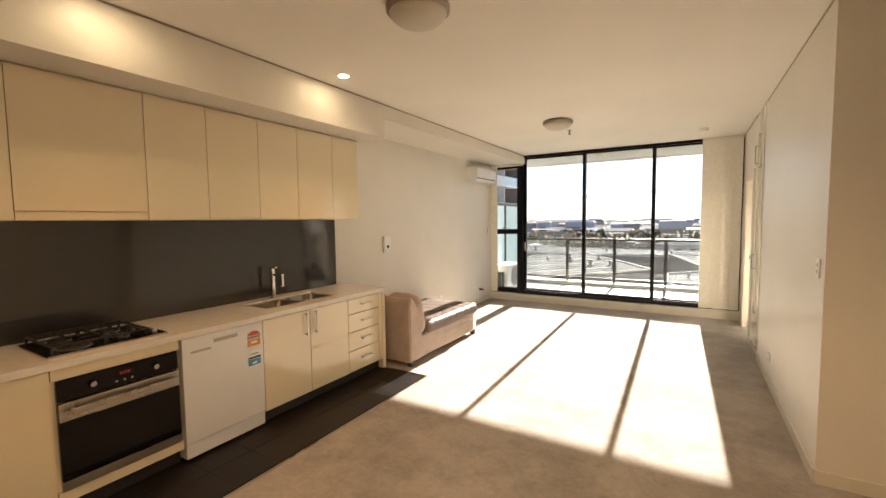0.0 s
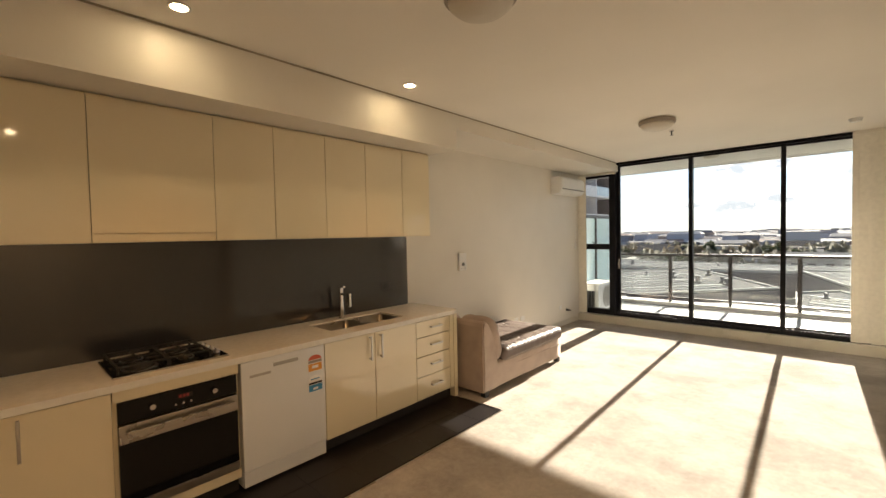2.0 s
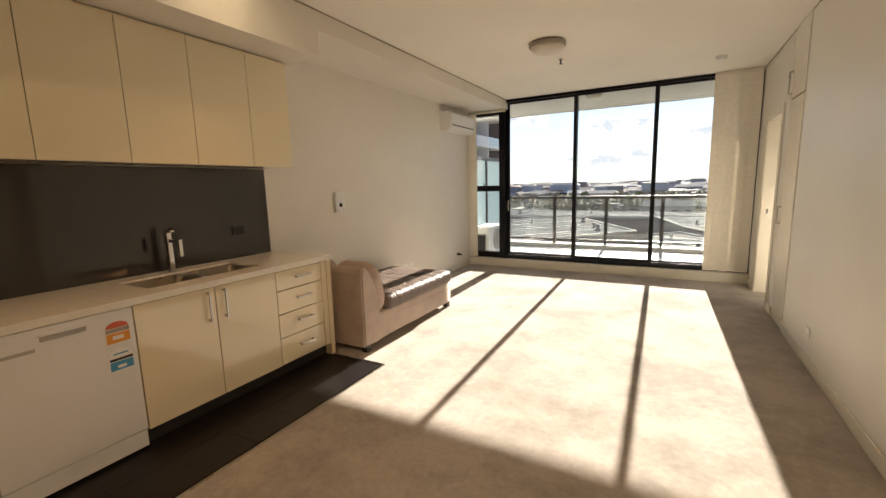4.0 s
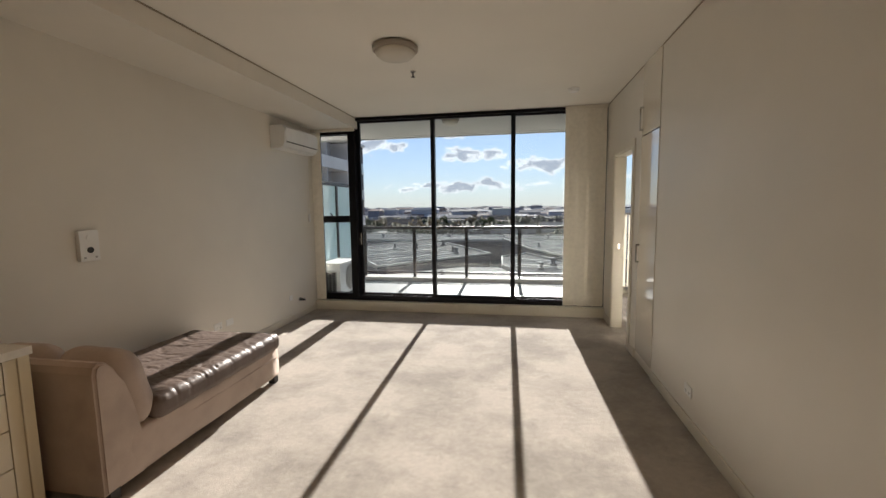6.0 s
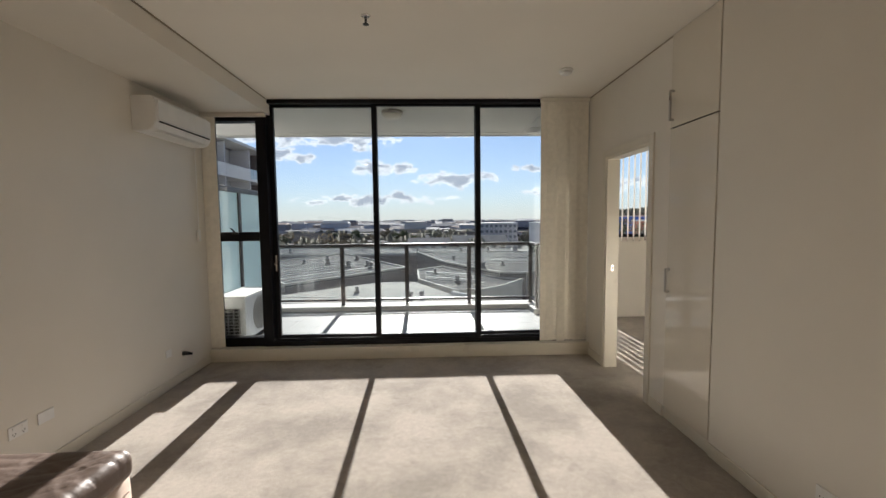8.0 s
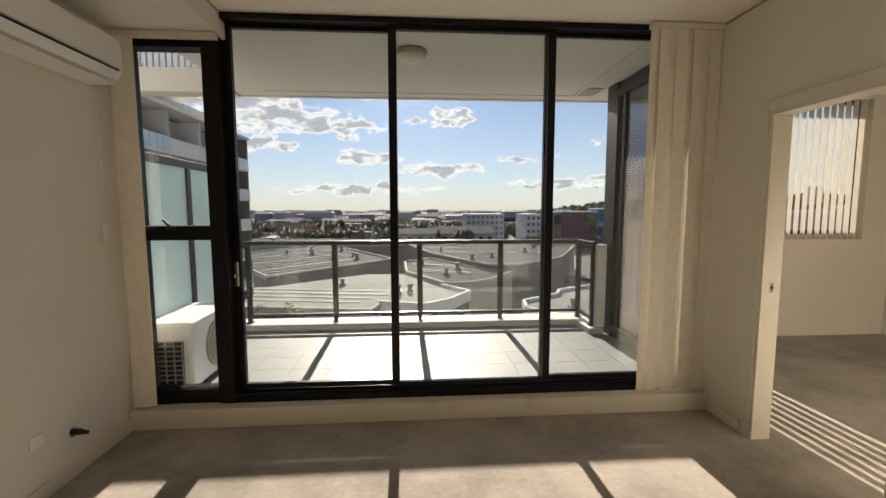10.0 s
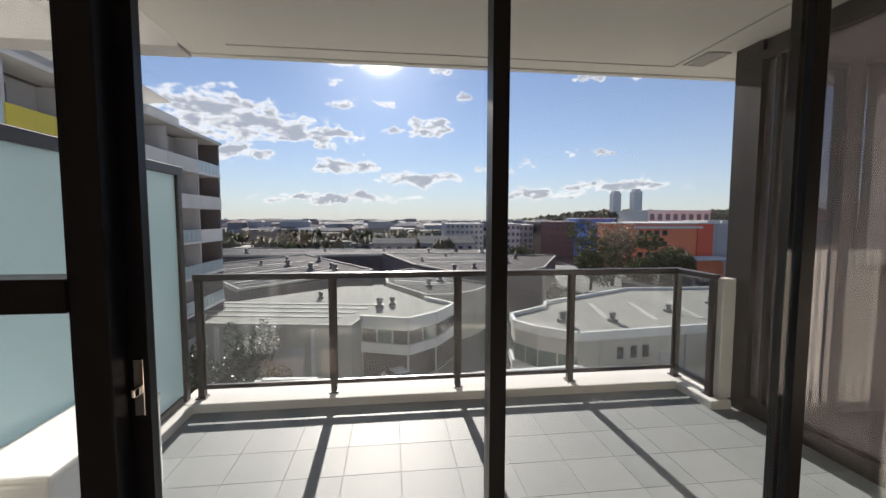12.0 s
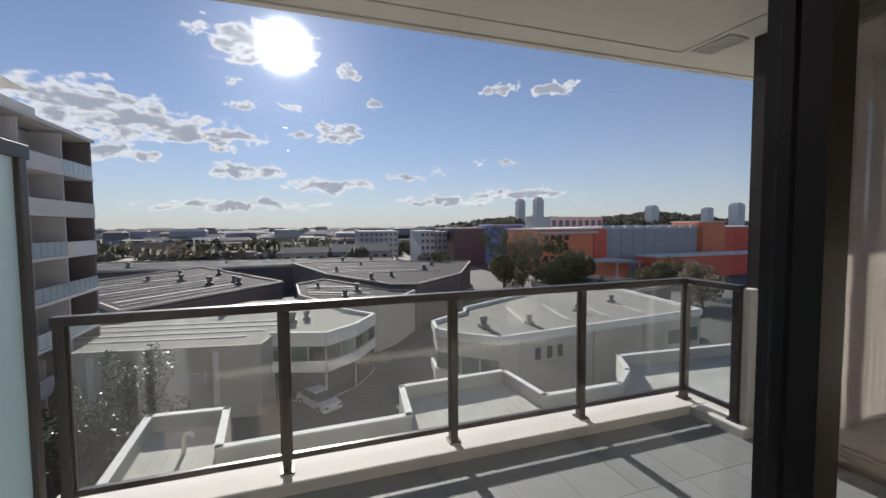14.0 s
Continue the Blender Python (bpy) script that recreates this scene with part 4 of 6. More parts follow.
st = soft_box((-2.905, 4.66, 0.37), (0.45, 0.66, 0.078), 0.06, 110, 0.003, 9.0, along=(2.0, 5.0, 2.0))
for v in st.verts:
    wx, wy = v.co.x, v.co.y
    bend = 0.16 * noise.noise(Vector((wx * 3.0, wy * 2.4, 3.0))) + 0.22 * (wx + 2.9)
    n1 = noise.noise(Vector((wx * 1.3 + 5, (wy + bend) * 6, 1.0)))
    n2 = noise.noise(Vector((wx * 2.6, (wy - bend * 1.2) * 11, 4.0)))
    n3 = noise.noise(Vector((wx * 3.5, (wy + bend) * 30, 8.0)))
    slack = 0.55 + 0.9 * max(0.0, noise.noise(Vector((wx * 1.5, wy * 1.7, 2.0)))) + 0.35 * max(0.0, (wx + 2.75) / 0.3)
    fold = slack * (0.006 * max(0.0, 1 - abs(n1) * 10) + 0.006 * max(0.0, 1 - abs(n2) * 13) + 0.005 * max(0.0, 1 - abs(n3) * 9))
    if v.co.z > 0.40:
        v.co.z += -fold + 0.012 * noise.noise(Vector((wx * 2, wy * 2.5, 7.0)))
    elif v.co.x > -2.5:
        v.co.x -= 0.35 * fold * max(0.0, min(1.0, (v.co.z - 0.30) / 0.06))
part("seat_cover", st, M_THROW, so, "creased shiny brown leatherette seat cover", smooth=True)
sm = bmesh.new()
tube(sm, [(-2.481, 4.24, 0.232), (-2.479, 4.7, 0.228), (-2.482, 5.28, 0.231)], 0.004, 8)
part("piping", sm, M_SOFA, so, "stitched seam along the side")
for x, y in ((-2.52, 3.74), (-2.52, 5.26), (-3.30, 3.74), (-3.30, 5.26)):
    part("foot", box(x - 0.03, x + 0.03, y - 0.03, y + 0.03, 0.0, 0.06, bev=0.004), M_KICK, so)


def scatter_cushion(c, half, turn, lean):
    pl = soft_box((0, 0, 0), half, min(half) * 0.98, 14, 0.012, c[1])
    for v in pl.verts:
        e = 1 - 0.35 * (abs(v.co.x) / half[0]) ** 4 - 0.35 * (abs(v.co.z) / half[2]) ** 4
        v.co.y *= max(0.25, e)
    bmesh.ops.transform(pl, matrix=pose(*c, lean, 0, turn), verts=pl.verts[:])
    cu = thing("cushion", (c[0], c[1], c[2] - half[2]), "soft beige microfibre back cushion leaning on the chaise", "cushion", "sofa cushions")
    part("cover", pl, M_SOFA, cu, smooth=True)


scatter_cushion((-2.71, 3.925, 0.54), (0.235, 0.14, 0.25), -2, 16)
scatter_cushion((-3.165, 3.905, 0.55), (0.20, 0.125, 0.245), 3, 13)

# ---- split-system air conditioner indoors ----
ac = thing("air_conditioner", (-3.28, 7.27, 2.30), "white split-system air conditioner high on the wall", "air conditioner")
prof = [(0.0, 0.0), (0.13, 0.0), (0.175, 0.025), (0.20, 0.075), (0.205, 0.20), (0.19, 0.26), (0.165, 0.285), (0.0, 0.285)]
ab = bmesh.new()
r0 = [ab.verts.new((XL + 0.002 + a, 6.84, 2.30 + b)) for a, b in prof]
r1 = [ab.verts.new((XL + 0.002 + a, 7.71, 2.30 + b)) for a, b in prof]
for i in range(len(prof)):
    j = (i + 1) % len(prof)
    ab.faces.new((r0[i], r0[j], r1[j], r1[i]))
ab.faces.new(r0)
ab.faces.new(r1[::-1])
bmesh.ops.bevel(ab, geom=[e for e in ab.edges if abs(e.verts[0].co.y - e.verts[1].co.y) < 0.01], offset=0.006, segments=2, affect="EDGES")
part("body", ab, M_PLAST, ac)
part("air_slot", box(XL + 0.192, XL + 0.209, 6.88, 7.67, 2.373, 2.383), M_DARK, ac)
part("louvre", box(XL + 0.14, XL + 0.18, 6.92, 7.63, 2.2985, 2.304, bev=0.002), M_PLAST, ac)
part("front_panel", box(XL + 0.2, XL + 0.212, 6.86, 7.69, 2.39, 2.555, bev=0.004), M_PLAST, ac)
cv = thing("blind_cord", (XL, 7.6, 1.0), "thin white blind cord with a small cleat", "cord")
cc = bmesh.new()
tube(cc, [(XL + 0.02, 7.73, 2.6), (XL + 0.02, 7.73, 1.44)], 0.003, 8)
part("cord", cc, M_PLAST, cv)
part("cleat", box(XL + 0.005, XL + 0.03, 7.71, 7.75, 1.34, 1.46, bev=0.006), M_PLAST, cv)

# ---- balcony ----
ZB = 0.06
XB0, XB1 = -3.62, 0.88
bf = solid("balcony_slab", box(XB0 - 0.1, XB1, 8.12, 10.40, -0.25, ZB - 0.0025), M_GROUT, "concrete balcony slab under pale tiles", "slab", "structure")
nbx, nby = 13, 6
tile = bmesh.new()
tw, th = (XB1 - XB0) / nbx, (10.05 - 8.13) / nby
bx(tile, 0, tw - 0.003, 0, th - 0.003, -0.012, 0.0, bev=0.0008)
tile_me = mesh_of(tile, "tile", M_BTILE, None, False)
for i in range(nbx):
    for j in range(nby):
        t = new("tile", tile_me)
        t.location = (XB0 + i * tw + 0.0025, 8.13 + j * th + 0.0025, ZB)
        t.parent = bf
cu = bmesh.new()
bx(cu, XB0, 0.80, 10.05, 10.38, -0.2, 0.13, bev=0.012)
bx(cu, 0.62, 0.80, 9.62, 10.05, -0.2, 0.13, bev=0.012)
bx(cu, XB0 - 0.02, -3.50, 8.9, 10.05, -0.2, 0.13, bev=0.012)
solid("balcony_kerb", cu, M_RENDER, "low white rendered kerb below the railing", "kerb", "structure")
sl = solid("balcony_soffit", boxes([(-3.55, 4.6, 8.10, 10.36, 2.945, 3.16), (-3.55, 4.6, 10.36, 10.42, 2.93, 3.16)]), M_SLAB, "off-white painted concrete balcony soffit", "soffit", "structure")
# solid grey strips stand in for the shaded joint line of the soffit
solid("soffit_shadow_strip", boxes([(-3.2, 0.55, 10.15, 10.158, 2.937, 2.9455), (0.54, 0.55, 8.3, 10.15, 2.937, 2.9455)]), M_GREYP, "thin grey strip painted as the soffit's shadow line", "trim", "structure")
lv = thing("soffit_vent", (0.70, 9.9, 2.90), "small louvred grille in the balcony soffit", "vent")
part("frame", boxes([(0.60, 0.80, 9.80, 9.815, 2.93, 2.945), (0.60, 0.80, 10.085, 10.10, 2.93, 2.945), (0.60, 0.615, 9.815, 10.085, 2.93, 2.945), (0.785, 0.80, 9.815, 10.085, 2.93, 2.945)]), M_GREYP, lv)
for i in range(10):
    part("slat", box(0.615, 0.785, 9.825 + i * 0.026, 9.837 + i * 0.026, 2.932, 2.943), M_GREYP, lv)
bo = thing("balcony_light", (-1.45, 8.75, 2.81), "round grey balcony ceiling light, off", "ceiling light")
part("rim", lathe(bmesh.new(), (-1.45, 8.8, 2.945), [(0.13, -0.001), (0.14, -0.01), (0.14, -0.035), (0.12, -0.04)]), M_LAMPRIM, bo, smooth=True)
part("shade", lathe(bmesh.new(), (-1.45, 8.8, 2.945), [(0.125, -0.038), (0.115, -0.07), (0.08, -0.095), (0.0, -0.105)]), M_LAMP, bo, smooth=True)

rl = thing("balcony_railing", (-1.4, 10.19, 0.13), "grey-brown aluminium balcony railing with clear glass panels", "railing")
PX = (-3.485, -2.43, -1.368, -0.332, 0.705)
part("top_rail", boxes([(-3.52, 0.735, 10.16, 10.22, 1.10, 1.15)], bev=0.006), M_RAIL, rl)
part("top_rail", boxes([(0.676, 0.734, 9.72, 10.159, 1.102, 1.148)], bev=0.006), M_RAIL, rl)
part("bottom_rail", box(-3.52, 0.68, 10.175, 10.21, 0.20, 0.235, bev=0.004), M_RAIL, rl)
part("bottom_rail", box(0.688, 0.723, 9.78, 10.165, 0.20, 0.235, bev=0.004), M_RAIL, rl)
for x, y in [(x, 10.19) for x in PX] + [(0.705, 9.75)]:
    p = part("post", box(x - 0.025, x + 0.025, y - 0.028, y + 0.028, 0.13, 1.10, bev=0.004), M_RAIL, rl)
    part("foot_plate", box(x - 0.04, x + 0.04, y - 0.045, y + 0.045, 0.129, 0.14, bev=0.002), M_RAIL, p)
for a, b in zip(PX, PX[1:]):
    part("glass_panel", box(a + 0.03, b - 0.03, 10.188, 10.194, 0.24, 1.095), M_RGLASS, rl).visible_shadow = False
    part("bead", boxes([(a + 0.025, a + 0.034, 10.18, 10.20, 0.236, 1.099), (b - 0.034, b - 0.025, 10.18, 10.20, 0.236, 1.099)]), M_RAIL, rl)
part("glass_panel", box(0.702, 0.708, 9.78, 10.16, 0.24, 1.095), M_RGLASS, rl).visible_shadow = False
solid("balcony_pier", boxes([(0.715, 0.83, 9.665, 9.76, 0.131, 1.12)], bev=0.008), M_RENDER, "short white rendered pier ending the railing", "pier", "structure")

# frosted privacy screen on the neighbour's side
sc = thing("privacy_screen", (-3.60, 9.1, 0.13), "frosted glass privacy screen in a dark frame", "screen")
part("top_rail", box(-3.63, -3.57, 8.12, 10.2, 1.93, 2.0, bev=0.004), M_RAIL, sc)
part("bottom_rail", box(-3.62, -3.58, 8.12, 10.08, 0.14, 0.19, bev=0.003), M_RAIL, sc)
for y in (8.13, 9.10, 10.14):
    part("post", box(-3.63, -3.57, y - 0.03, y + 0.03, 0.10, 1.93, bev=0.004), M_RAIL, sc)
for a, b in ((8.16, 9.07), (9.13, 10.11)):
    part("frosted_pane", box(-3.605, -3.595, a, b, 0.19, 1.93), M_FROST, sc)

# outdoor unit of the air conditioner
ou = thing("outdoor_unit", (-3.30, 8.55, ZB), "cream outdoor air conditioner unit with a round fan grille", "air conditioner")
part("casing", box(-3.56, -3.20, 8.28, 9.04, ZB + 0.05, ZB + 0.575, bev=0.025), M_WHITE, ou)
part("lid", box(-3.565, -3.195, 8.275, 9.045, ZB + 0.56, ZB + 0.59, bev=0.012), M_PLAST, ou)
fr = bmesh.new()
for r in (0.06, 0.11, 0.16, 0.205):
    ring = [(-3.192, 8.70 + r * math.cos(2 * math.pi * i / 24), ZB + 0.31 + r * math.sin(2 * math.pi * i / 24)) for i in range(25)]
    tube(fr, ring, 0.004, 6)
for i in range(8):
    cyl(fr, (-3.192, 8.70, ZB + 0.31), (-3.192, 8.70 + 0.21 * math.cos(i * math.pi / 4), ZB + 0.31 + 0.21 * math.sin(i * math.pi / 4)), 0.004, seg=6)
part("fan_grille", fr, M_GREYP, ou)
fd = bmesh.new()
cyl(fd, (-3.21, 8.70, ZB + 0.31), (-3.1965, 8.70, ZB + 0.31), 0.215, seg=28)
part("fan_recess", fd, M_GREYP, ou)
part("coil", box(-3.53, -3.27, 8.265, 8.28, ZB + 0.09, ZB + 0.44), M_DARK, ou, "dark coil fins behind the wire guard")
gd = bmesh.new()
for i in range(10):
    bx(gd, -3.53, -3.27, 8.256, 8.266, ZB + 0.09 + i * 0.039, ZB + 0.096 + i * 0.039)
for i in range(5):
    bx(gd, -3.53 + i * 0.064, -3.524 + i * 0.064, 8.254, 8.264, ZB + 0.085, ZB + 0.447)
part("coil_guard", gd, M_GREYP, ou)
for y in (8.40, 8.92):
    part("foot", box(-3.54, -3.22, y - 0.03, y + 0.03, ZB, ZB + 0.055), M_IRON, ou)

# bedroom bay beside the balcony, tinted glazing
solid("bay_wall", boxes([(0.86, 0.94, 8.10, 9.66, -0.2, 0.12), (0.86, 0.94, 8.10, 9.66, 2.86, 2.94)]), M_RAIL, "dark capped sill and head of the bay beside the balcony", "wall", "structure")
bwn = thing("window_4", (0.93, 9.1, 0.12), "tall dark framed tinted sliding window of the bay", "window", kind="structure")
part("window_frame", boxes([(0.83, 0.93, 8.105, 8.175, 0.121, 2.859), (0.832, 0.94, 9.54, 9.785, 0.061, 2.943), (0.831, 0.929, 8.175, 9.54, 0.121, 0.19), (0.831, 0.929, 8.175, 9.54, 2.79, 2.859)]), M_RAIL, bwn)
part("stile", box(0.85, 0.91, 9.40, 9.44, 0.19, 2.79), M_RAIL, bwn)
part("pane", box(0.877, 0.883, 8.175, 9.54, 0.19, 2.79), M_TINT, bwn).visible_shadow = False
rp = thing("window_5", (1.28, 9.61, 0.12), "dark framed return glazing at the corner of the bay", "window", kind="structure")
part("window_frame", boxes([(0.942, 0.985, 9.58, 9.64, 0.121, 2.799), (1.575, 1.619, 9.58, 9.64, 0.121, 2.799), (0.985, 1.575, 9.581, 9.639, 0.121, 0.165), (0.985, 1.575, 9.581, 9.639, 2.755, 2.799)]), M_RAIL, rp)
part("pane", box(0.985, 1.575, 9.607, 9.613, 0.165, 2.755), M_GLASS, rp).visible_shadow = False
# added slats, lit from behind, stand in for mirrored sun stripes
bb = thing("vertical_blind", (1.28, 9.5, 0.03), "made-up pale slats for the bright bars behind the tinted bay window", "blind")
part("head_rail", box(0.96, 1.61, 9.475, 9.525, 1.37, 1.40), M_TRIM, bb)
for i in range(7):
    s = bmesh.new()
    bx(s, -0.030, 0.030, -0.0008, 0.0008, 0.03, 1.37)
    bmesh.ops.transform(s, matrix=pose(1.0 + i * 0.085, 9.50, 0, 0, 0, 8), verts=s.verts[:])
    part("slat", s, M_BLIND_THIN, bb)

# dark floor tiles of the kitchen, set flush with the carpet
kf = solid("kitchen_floor", boxes([(XL, -2.2, YN, 3.575, -0.0115, -0.008)]), M_GROUT_D, "dark charcoal tiled kitchen floor", "floor", "structure")
kt = bmesh.new()
kw, kh = 1.2 / 4, 0.2985
bx(kt, 0, kw - 0.002, 0, kh - 0.002, -0.008, 0.0, bev=0.0004)
kt_me = mesh_of(kt, "tile", M_DTILE, None, False)
for i in range(4):
    for j in range(20):
        t = new("tile", kt_me)
        t.location = (XL + i * kw + 0.0015, YN + j * kh + 0.0015, 0.0015)
        t.parent = kf
solid("floor_strip", boxes([(-2.203, -2.193, YN, 3.578, -0.004, 0.006), (XL, -2.203, 3.57, 3.58, -0.004, 0.006)]), M_STEEL, "thin metal strip between tile and carpet", "trim", "structure")

# ---- outdoors ----
def let_through(m, col, share):
    """Let some light pass through thin leaves."""
    nt = m.node_tree
    b, out = nt.nodes["Principled BSDF"], nt.nodes["Material Output"]
    tl = nt.nodes.new("ShaderNodeBsdfTranslucent")
    tl.inputs[0].default_value = (*col, 1)
    mx = nt.nodes.new("ShaderNodeMixShader")
    mx.inputs[0].default_value = share
    nt.links.new(b.outputs[0], mx.inputs[1])
    nt.links.new(tl.outputs[0], mx.inputs[2])
    nt.links.new(mx.outputs[0], out.inputs[0])
    return m


def leaf_mat(name, col, dark, rough):
    return let_through(mat(name, col, rough, var=0.2, scale=1.2, col2=dark), tuple(min(1, c * 1.4) for c in col), 0.16)


ZG = -13.0
M_GROUND = mat("asphalt_and_verge", (0.10, 0.10, 0.10), 0.9, var=0.12, scale=0.05, bump=0.2, bscale=3.0, col2=(0.055, 0.058, 0.055))
M_CONC = mat("painted_concrete", (0.44, 0.415, 0.375), 0.85, var=0.07, scale=0.4, bump=0.15, bscale=12, col2=(0.37, 0.35, 0.315))
M_CONCW = mat("white_concrete", (0.68, 0.67, 0.65), 0.8, var=0.05, scale=0.5, bump=0.1, bscale=14)
M_METALROOF = mat("pale_metal_roof", (0.30, 0.285, 0.255), 0.9, var=0.07, scale=0.6, bscale=5, col2=(0.23, 0.22, 0.20), stretch=(1, 0.15, 1), spec=0.15)
M_PODROOF = mat("pale_podium_roof", (0.50, 0.485, 0.44), 0.85, var=0.05, scale=0.8, bscale=5, col2=(0.42, 0.41, 0.37), spec=0.15)
M_DARKROOF = mat("grey_metal_roof", (0.05, 0.048, 0.055), 0.9, var=0.08, scale=0.4, bscale=4, stretch=(1, 0.2, 1), spec=0.04)
M_SKYLIGHT = mat("pale_roof_strip", (0.42, 0.41, 0.39), 0.8, var=0.05, scale=2)
M_NBGLASS = mat("dark_window_glass", (0.035, 0.038, 0.045), 0.08, var=0.05, scale=1, coat=0.4, rvar=0.02)
M_GREENGL = mat("green_window_glass", (0.07, 0.13, 0.11), 0.08, var=0.06, scale=0.8, coat=0.4, rvar=0.02)
# far window glass: distance haze is put into its paler, duller colour
M_FARGL = mat("haze_greyed_window_glass", (0.13, 0.14, 0.16), 0.45, var=0.05, scale=0.4)
M_VENT = mat("weathered_vent_metal", (0.15, 0.145, 0.15), 0.7, var=0.08, scale=3)
# lightened so that the concrete colour carries the distance haze
M_TOWER = mat("haze_paled_tower_concrete", (0.70, 0.70, 0.72), 0.8, var=0.04, scale=0.3)
M_BROWNW = mat("mauve_brown_wall", (0.13, 0.11, 0.115), 0.8, var=0.06, scale=0.6)
M_GREYW = mat("grey_facade", (0.46, 0.45, 0.46), 0.75, var=0.05, scale=0.7)
M_REDW = mat("red_panel", (0.80, 0.13, 0.07), 0.6, var=0.05, scale=0.2)
M_ORW = mat("orange_panel", (0.85, 0.24, 0.11), 0.6, var=0.05, scale=0.2)
M_BLUEW = mat("blue_panel", (0.06, 0.20, 0.70), 0.6, var=0.04, scale=0.3)
M_YELL = mat("yellow_panel", (0.62, 0.52, 0.06), 0.6, var=0.04)
M_BALU = mat("balustrade_glass", (0.42, 0.50, 0.53), 0.12, var=0.04, scale=1, coat=0.3)
M_BARK = mat("bark", (0.10, 0.075, 0.055), 0.95, var=0.15, scale=6, bump=0.5, bscale=20)
M_LEAF = leaf_mat("eucalypt_leaves", (0.06, 0.072, 0.036), (0.035, 0.045, 0.022), 0.85)
M_LEAF2 = leaf_mat("bare_ochre_twigs", (0.18, 0.15, 0.105), (0.12, 0.10, 0.07), 0.7)
M_HEDGE = leaf_mat("glossy_shrub_leaves", (0.032, 0.046, 0.022), (0.02, 0.03, 0.014), 0.42)
M_CARW = mat("white_car_paint", (0.72, 0.72, 0.72), 0.2, var=0.01, coat=0.6)
M_CARD = mat("dark_car_paint", (0.05, 0.055, 0.07), 0.2, var=0.02, coat=0.6)
M_TYRE = mat("tyre", (0.02, 0.02, 0.02), 0.8, var=0.05)


def island_mat(name, cols, rough=0.8):
    """One material whose joined pieces each take one of several colours."""
    m = bpy.data.materials.new(name)
    m.use_nodes = True
    nt = m.node_tree
    b = nt.nodes["Principled BSDF"]
    g = nt.nodes.new("ShaderNodeNewGeometry")
    r = nt.nodes.new("ShaderNodeValToRGB")
    r.color_ramp.interpolation = "CONSTANT"
    while len(r.color_ramp.elements) < len(cols):
        r.color_ramp.elements.new(0.5)
    for i, c in enumerate(cols):
        r.color_ramp.elements[i].position = i / len(cols)
        r.color_ramp.elements[i].color = (*c, 1)
    nt.links.new(g.outputs["Random Per Island"], r.inputs[0])
    n = nt.nodes.new("ShaderNodeTexNoise")
    n.inputs["Scale"].default_value = 0.6
    mx = nt.nodes.new("ShaderNodeMixRGB")
    mx.blend_type = "MULTIPLY"
    mx.inputs[0].default_value = 0.35
    nt.links.new(r.outputs[0], mx.inputs[1])
    nt.links.new(n.outputs[0], mx.inputs[2])
    nt.links.new(mx.outputs[0], b.inputs["Base Color"])
    b.inputs["Roughness"].default_value = rough
    b.inputs["Specular IOR Level"].default_value = 0.1
    return m


M_FARB = island_mat("far_walls", [(0.40, 0.38, 0.38), (0.55, 0.53, 0.52), (0.30, 0.29, 0.31), (0.34, 0.28, 0.25), (0.48, 0.48, 0.52), (0.26, 0.26, 0.30)])
M_FARR = island_mat("far_roofs", [(0.22, 0.21, 0.23), (0.30, 0.29, 0.30), (0.25, 0.18, 0.16), (0.40, 0.40, 0.42), (0.18, 0.18, 0.21)])
M_FART = island_mat("far_foliage", [(0.13, 0.14, 0.115), (0.15, 0.155, 0.115), (0.115, 0.125, 0.11), (0.18, 0.16, 0.125)], 0.9)

let_through(M_FART, (0.30, 0.295, 0.26), 0.5)

# ground: one sheet to the horizon
gb = bmesh.new()
bmesh.ops.create_grid(gb, x_segments=40, y_segments=40, size=4200, matrix=Matrix.Translation((0, 0, ZG)))
for v in gb.verts:
    d = math.hypot(v.co.x, v.co.y)
    if d > 900:
        v.co.z += 6 * noise.noise(v.co * 0.0012) - 0.0006 * (d - 900)
solid("ground", gb, M_GROUND, "grey asphalt yards and verges spreading to the horizon", "ground", "structure")

# the walker's own building below and beside the balcony
solid("own_facade", boxes([(-16, XB0 - 0.12, 8.15, 8.35, -9, 6), (4.6, 14, 9.95, 10.2, -9, 6), (-16, 14, 10.0, 10.2, ZG, -0.3), (XB0 - 0.1, 4.7, 8.1, 10.40, 3.17, 6)]), M_RENDER, "white rendered facade of the apartment block", "facade", "structure")
nbm = thing("neighbour_pergola", (-4.9, 10.3, 2.92), "grey beam and louvred pergola of the neighbouring balcony", "pergola")
part("beam", box(-7.0, -3.56, 10.18, 10.42, 2.92, 3.20, bev=0.01), M_GREYP, nbm)
part("post", box(-7.0, -6.8, 10.2, 10.4, -0.2, 2.92), M_GREYP, nbm)
for i in range(46):
    part("louvre", box(-6.95 + i * 0.073, -6.915 + i * 0.073, 10.26, 10.30, 3.20, 4.1), M_GREYP, nbm)

# podium roof with parapet bays in front of the building
POD = [(-14, 10.25), (16, 10.25), (40, 10.25), (40, 31), (30.2, 31), (19.5, 31.8), (17.9, 29.2), (15.7, 27.5), (10.5, 27.5), (10.2, 31.9), (3.2, 31.5), (2.7, 27.7), (-5.9, 27.5), (-6.2, 31.7), (-9.8, 32), (-9.5, 24.5), (-14, 24.5)]
pd = thing("podium", (0, 20, ZG), "low podium roof with pale rendered parapets", "podium")
part("roof", prism(bmesh.new(), POD, ZG, -8.75), M_PODROOF, pd)


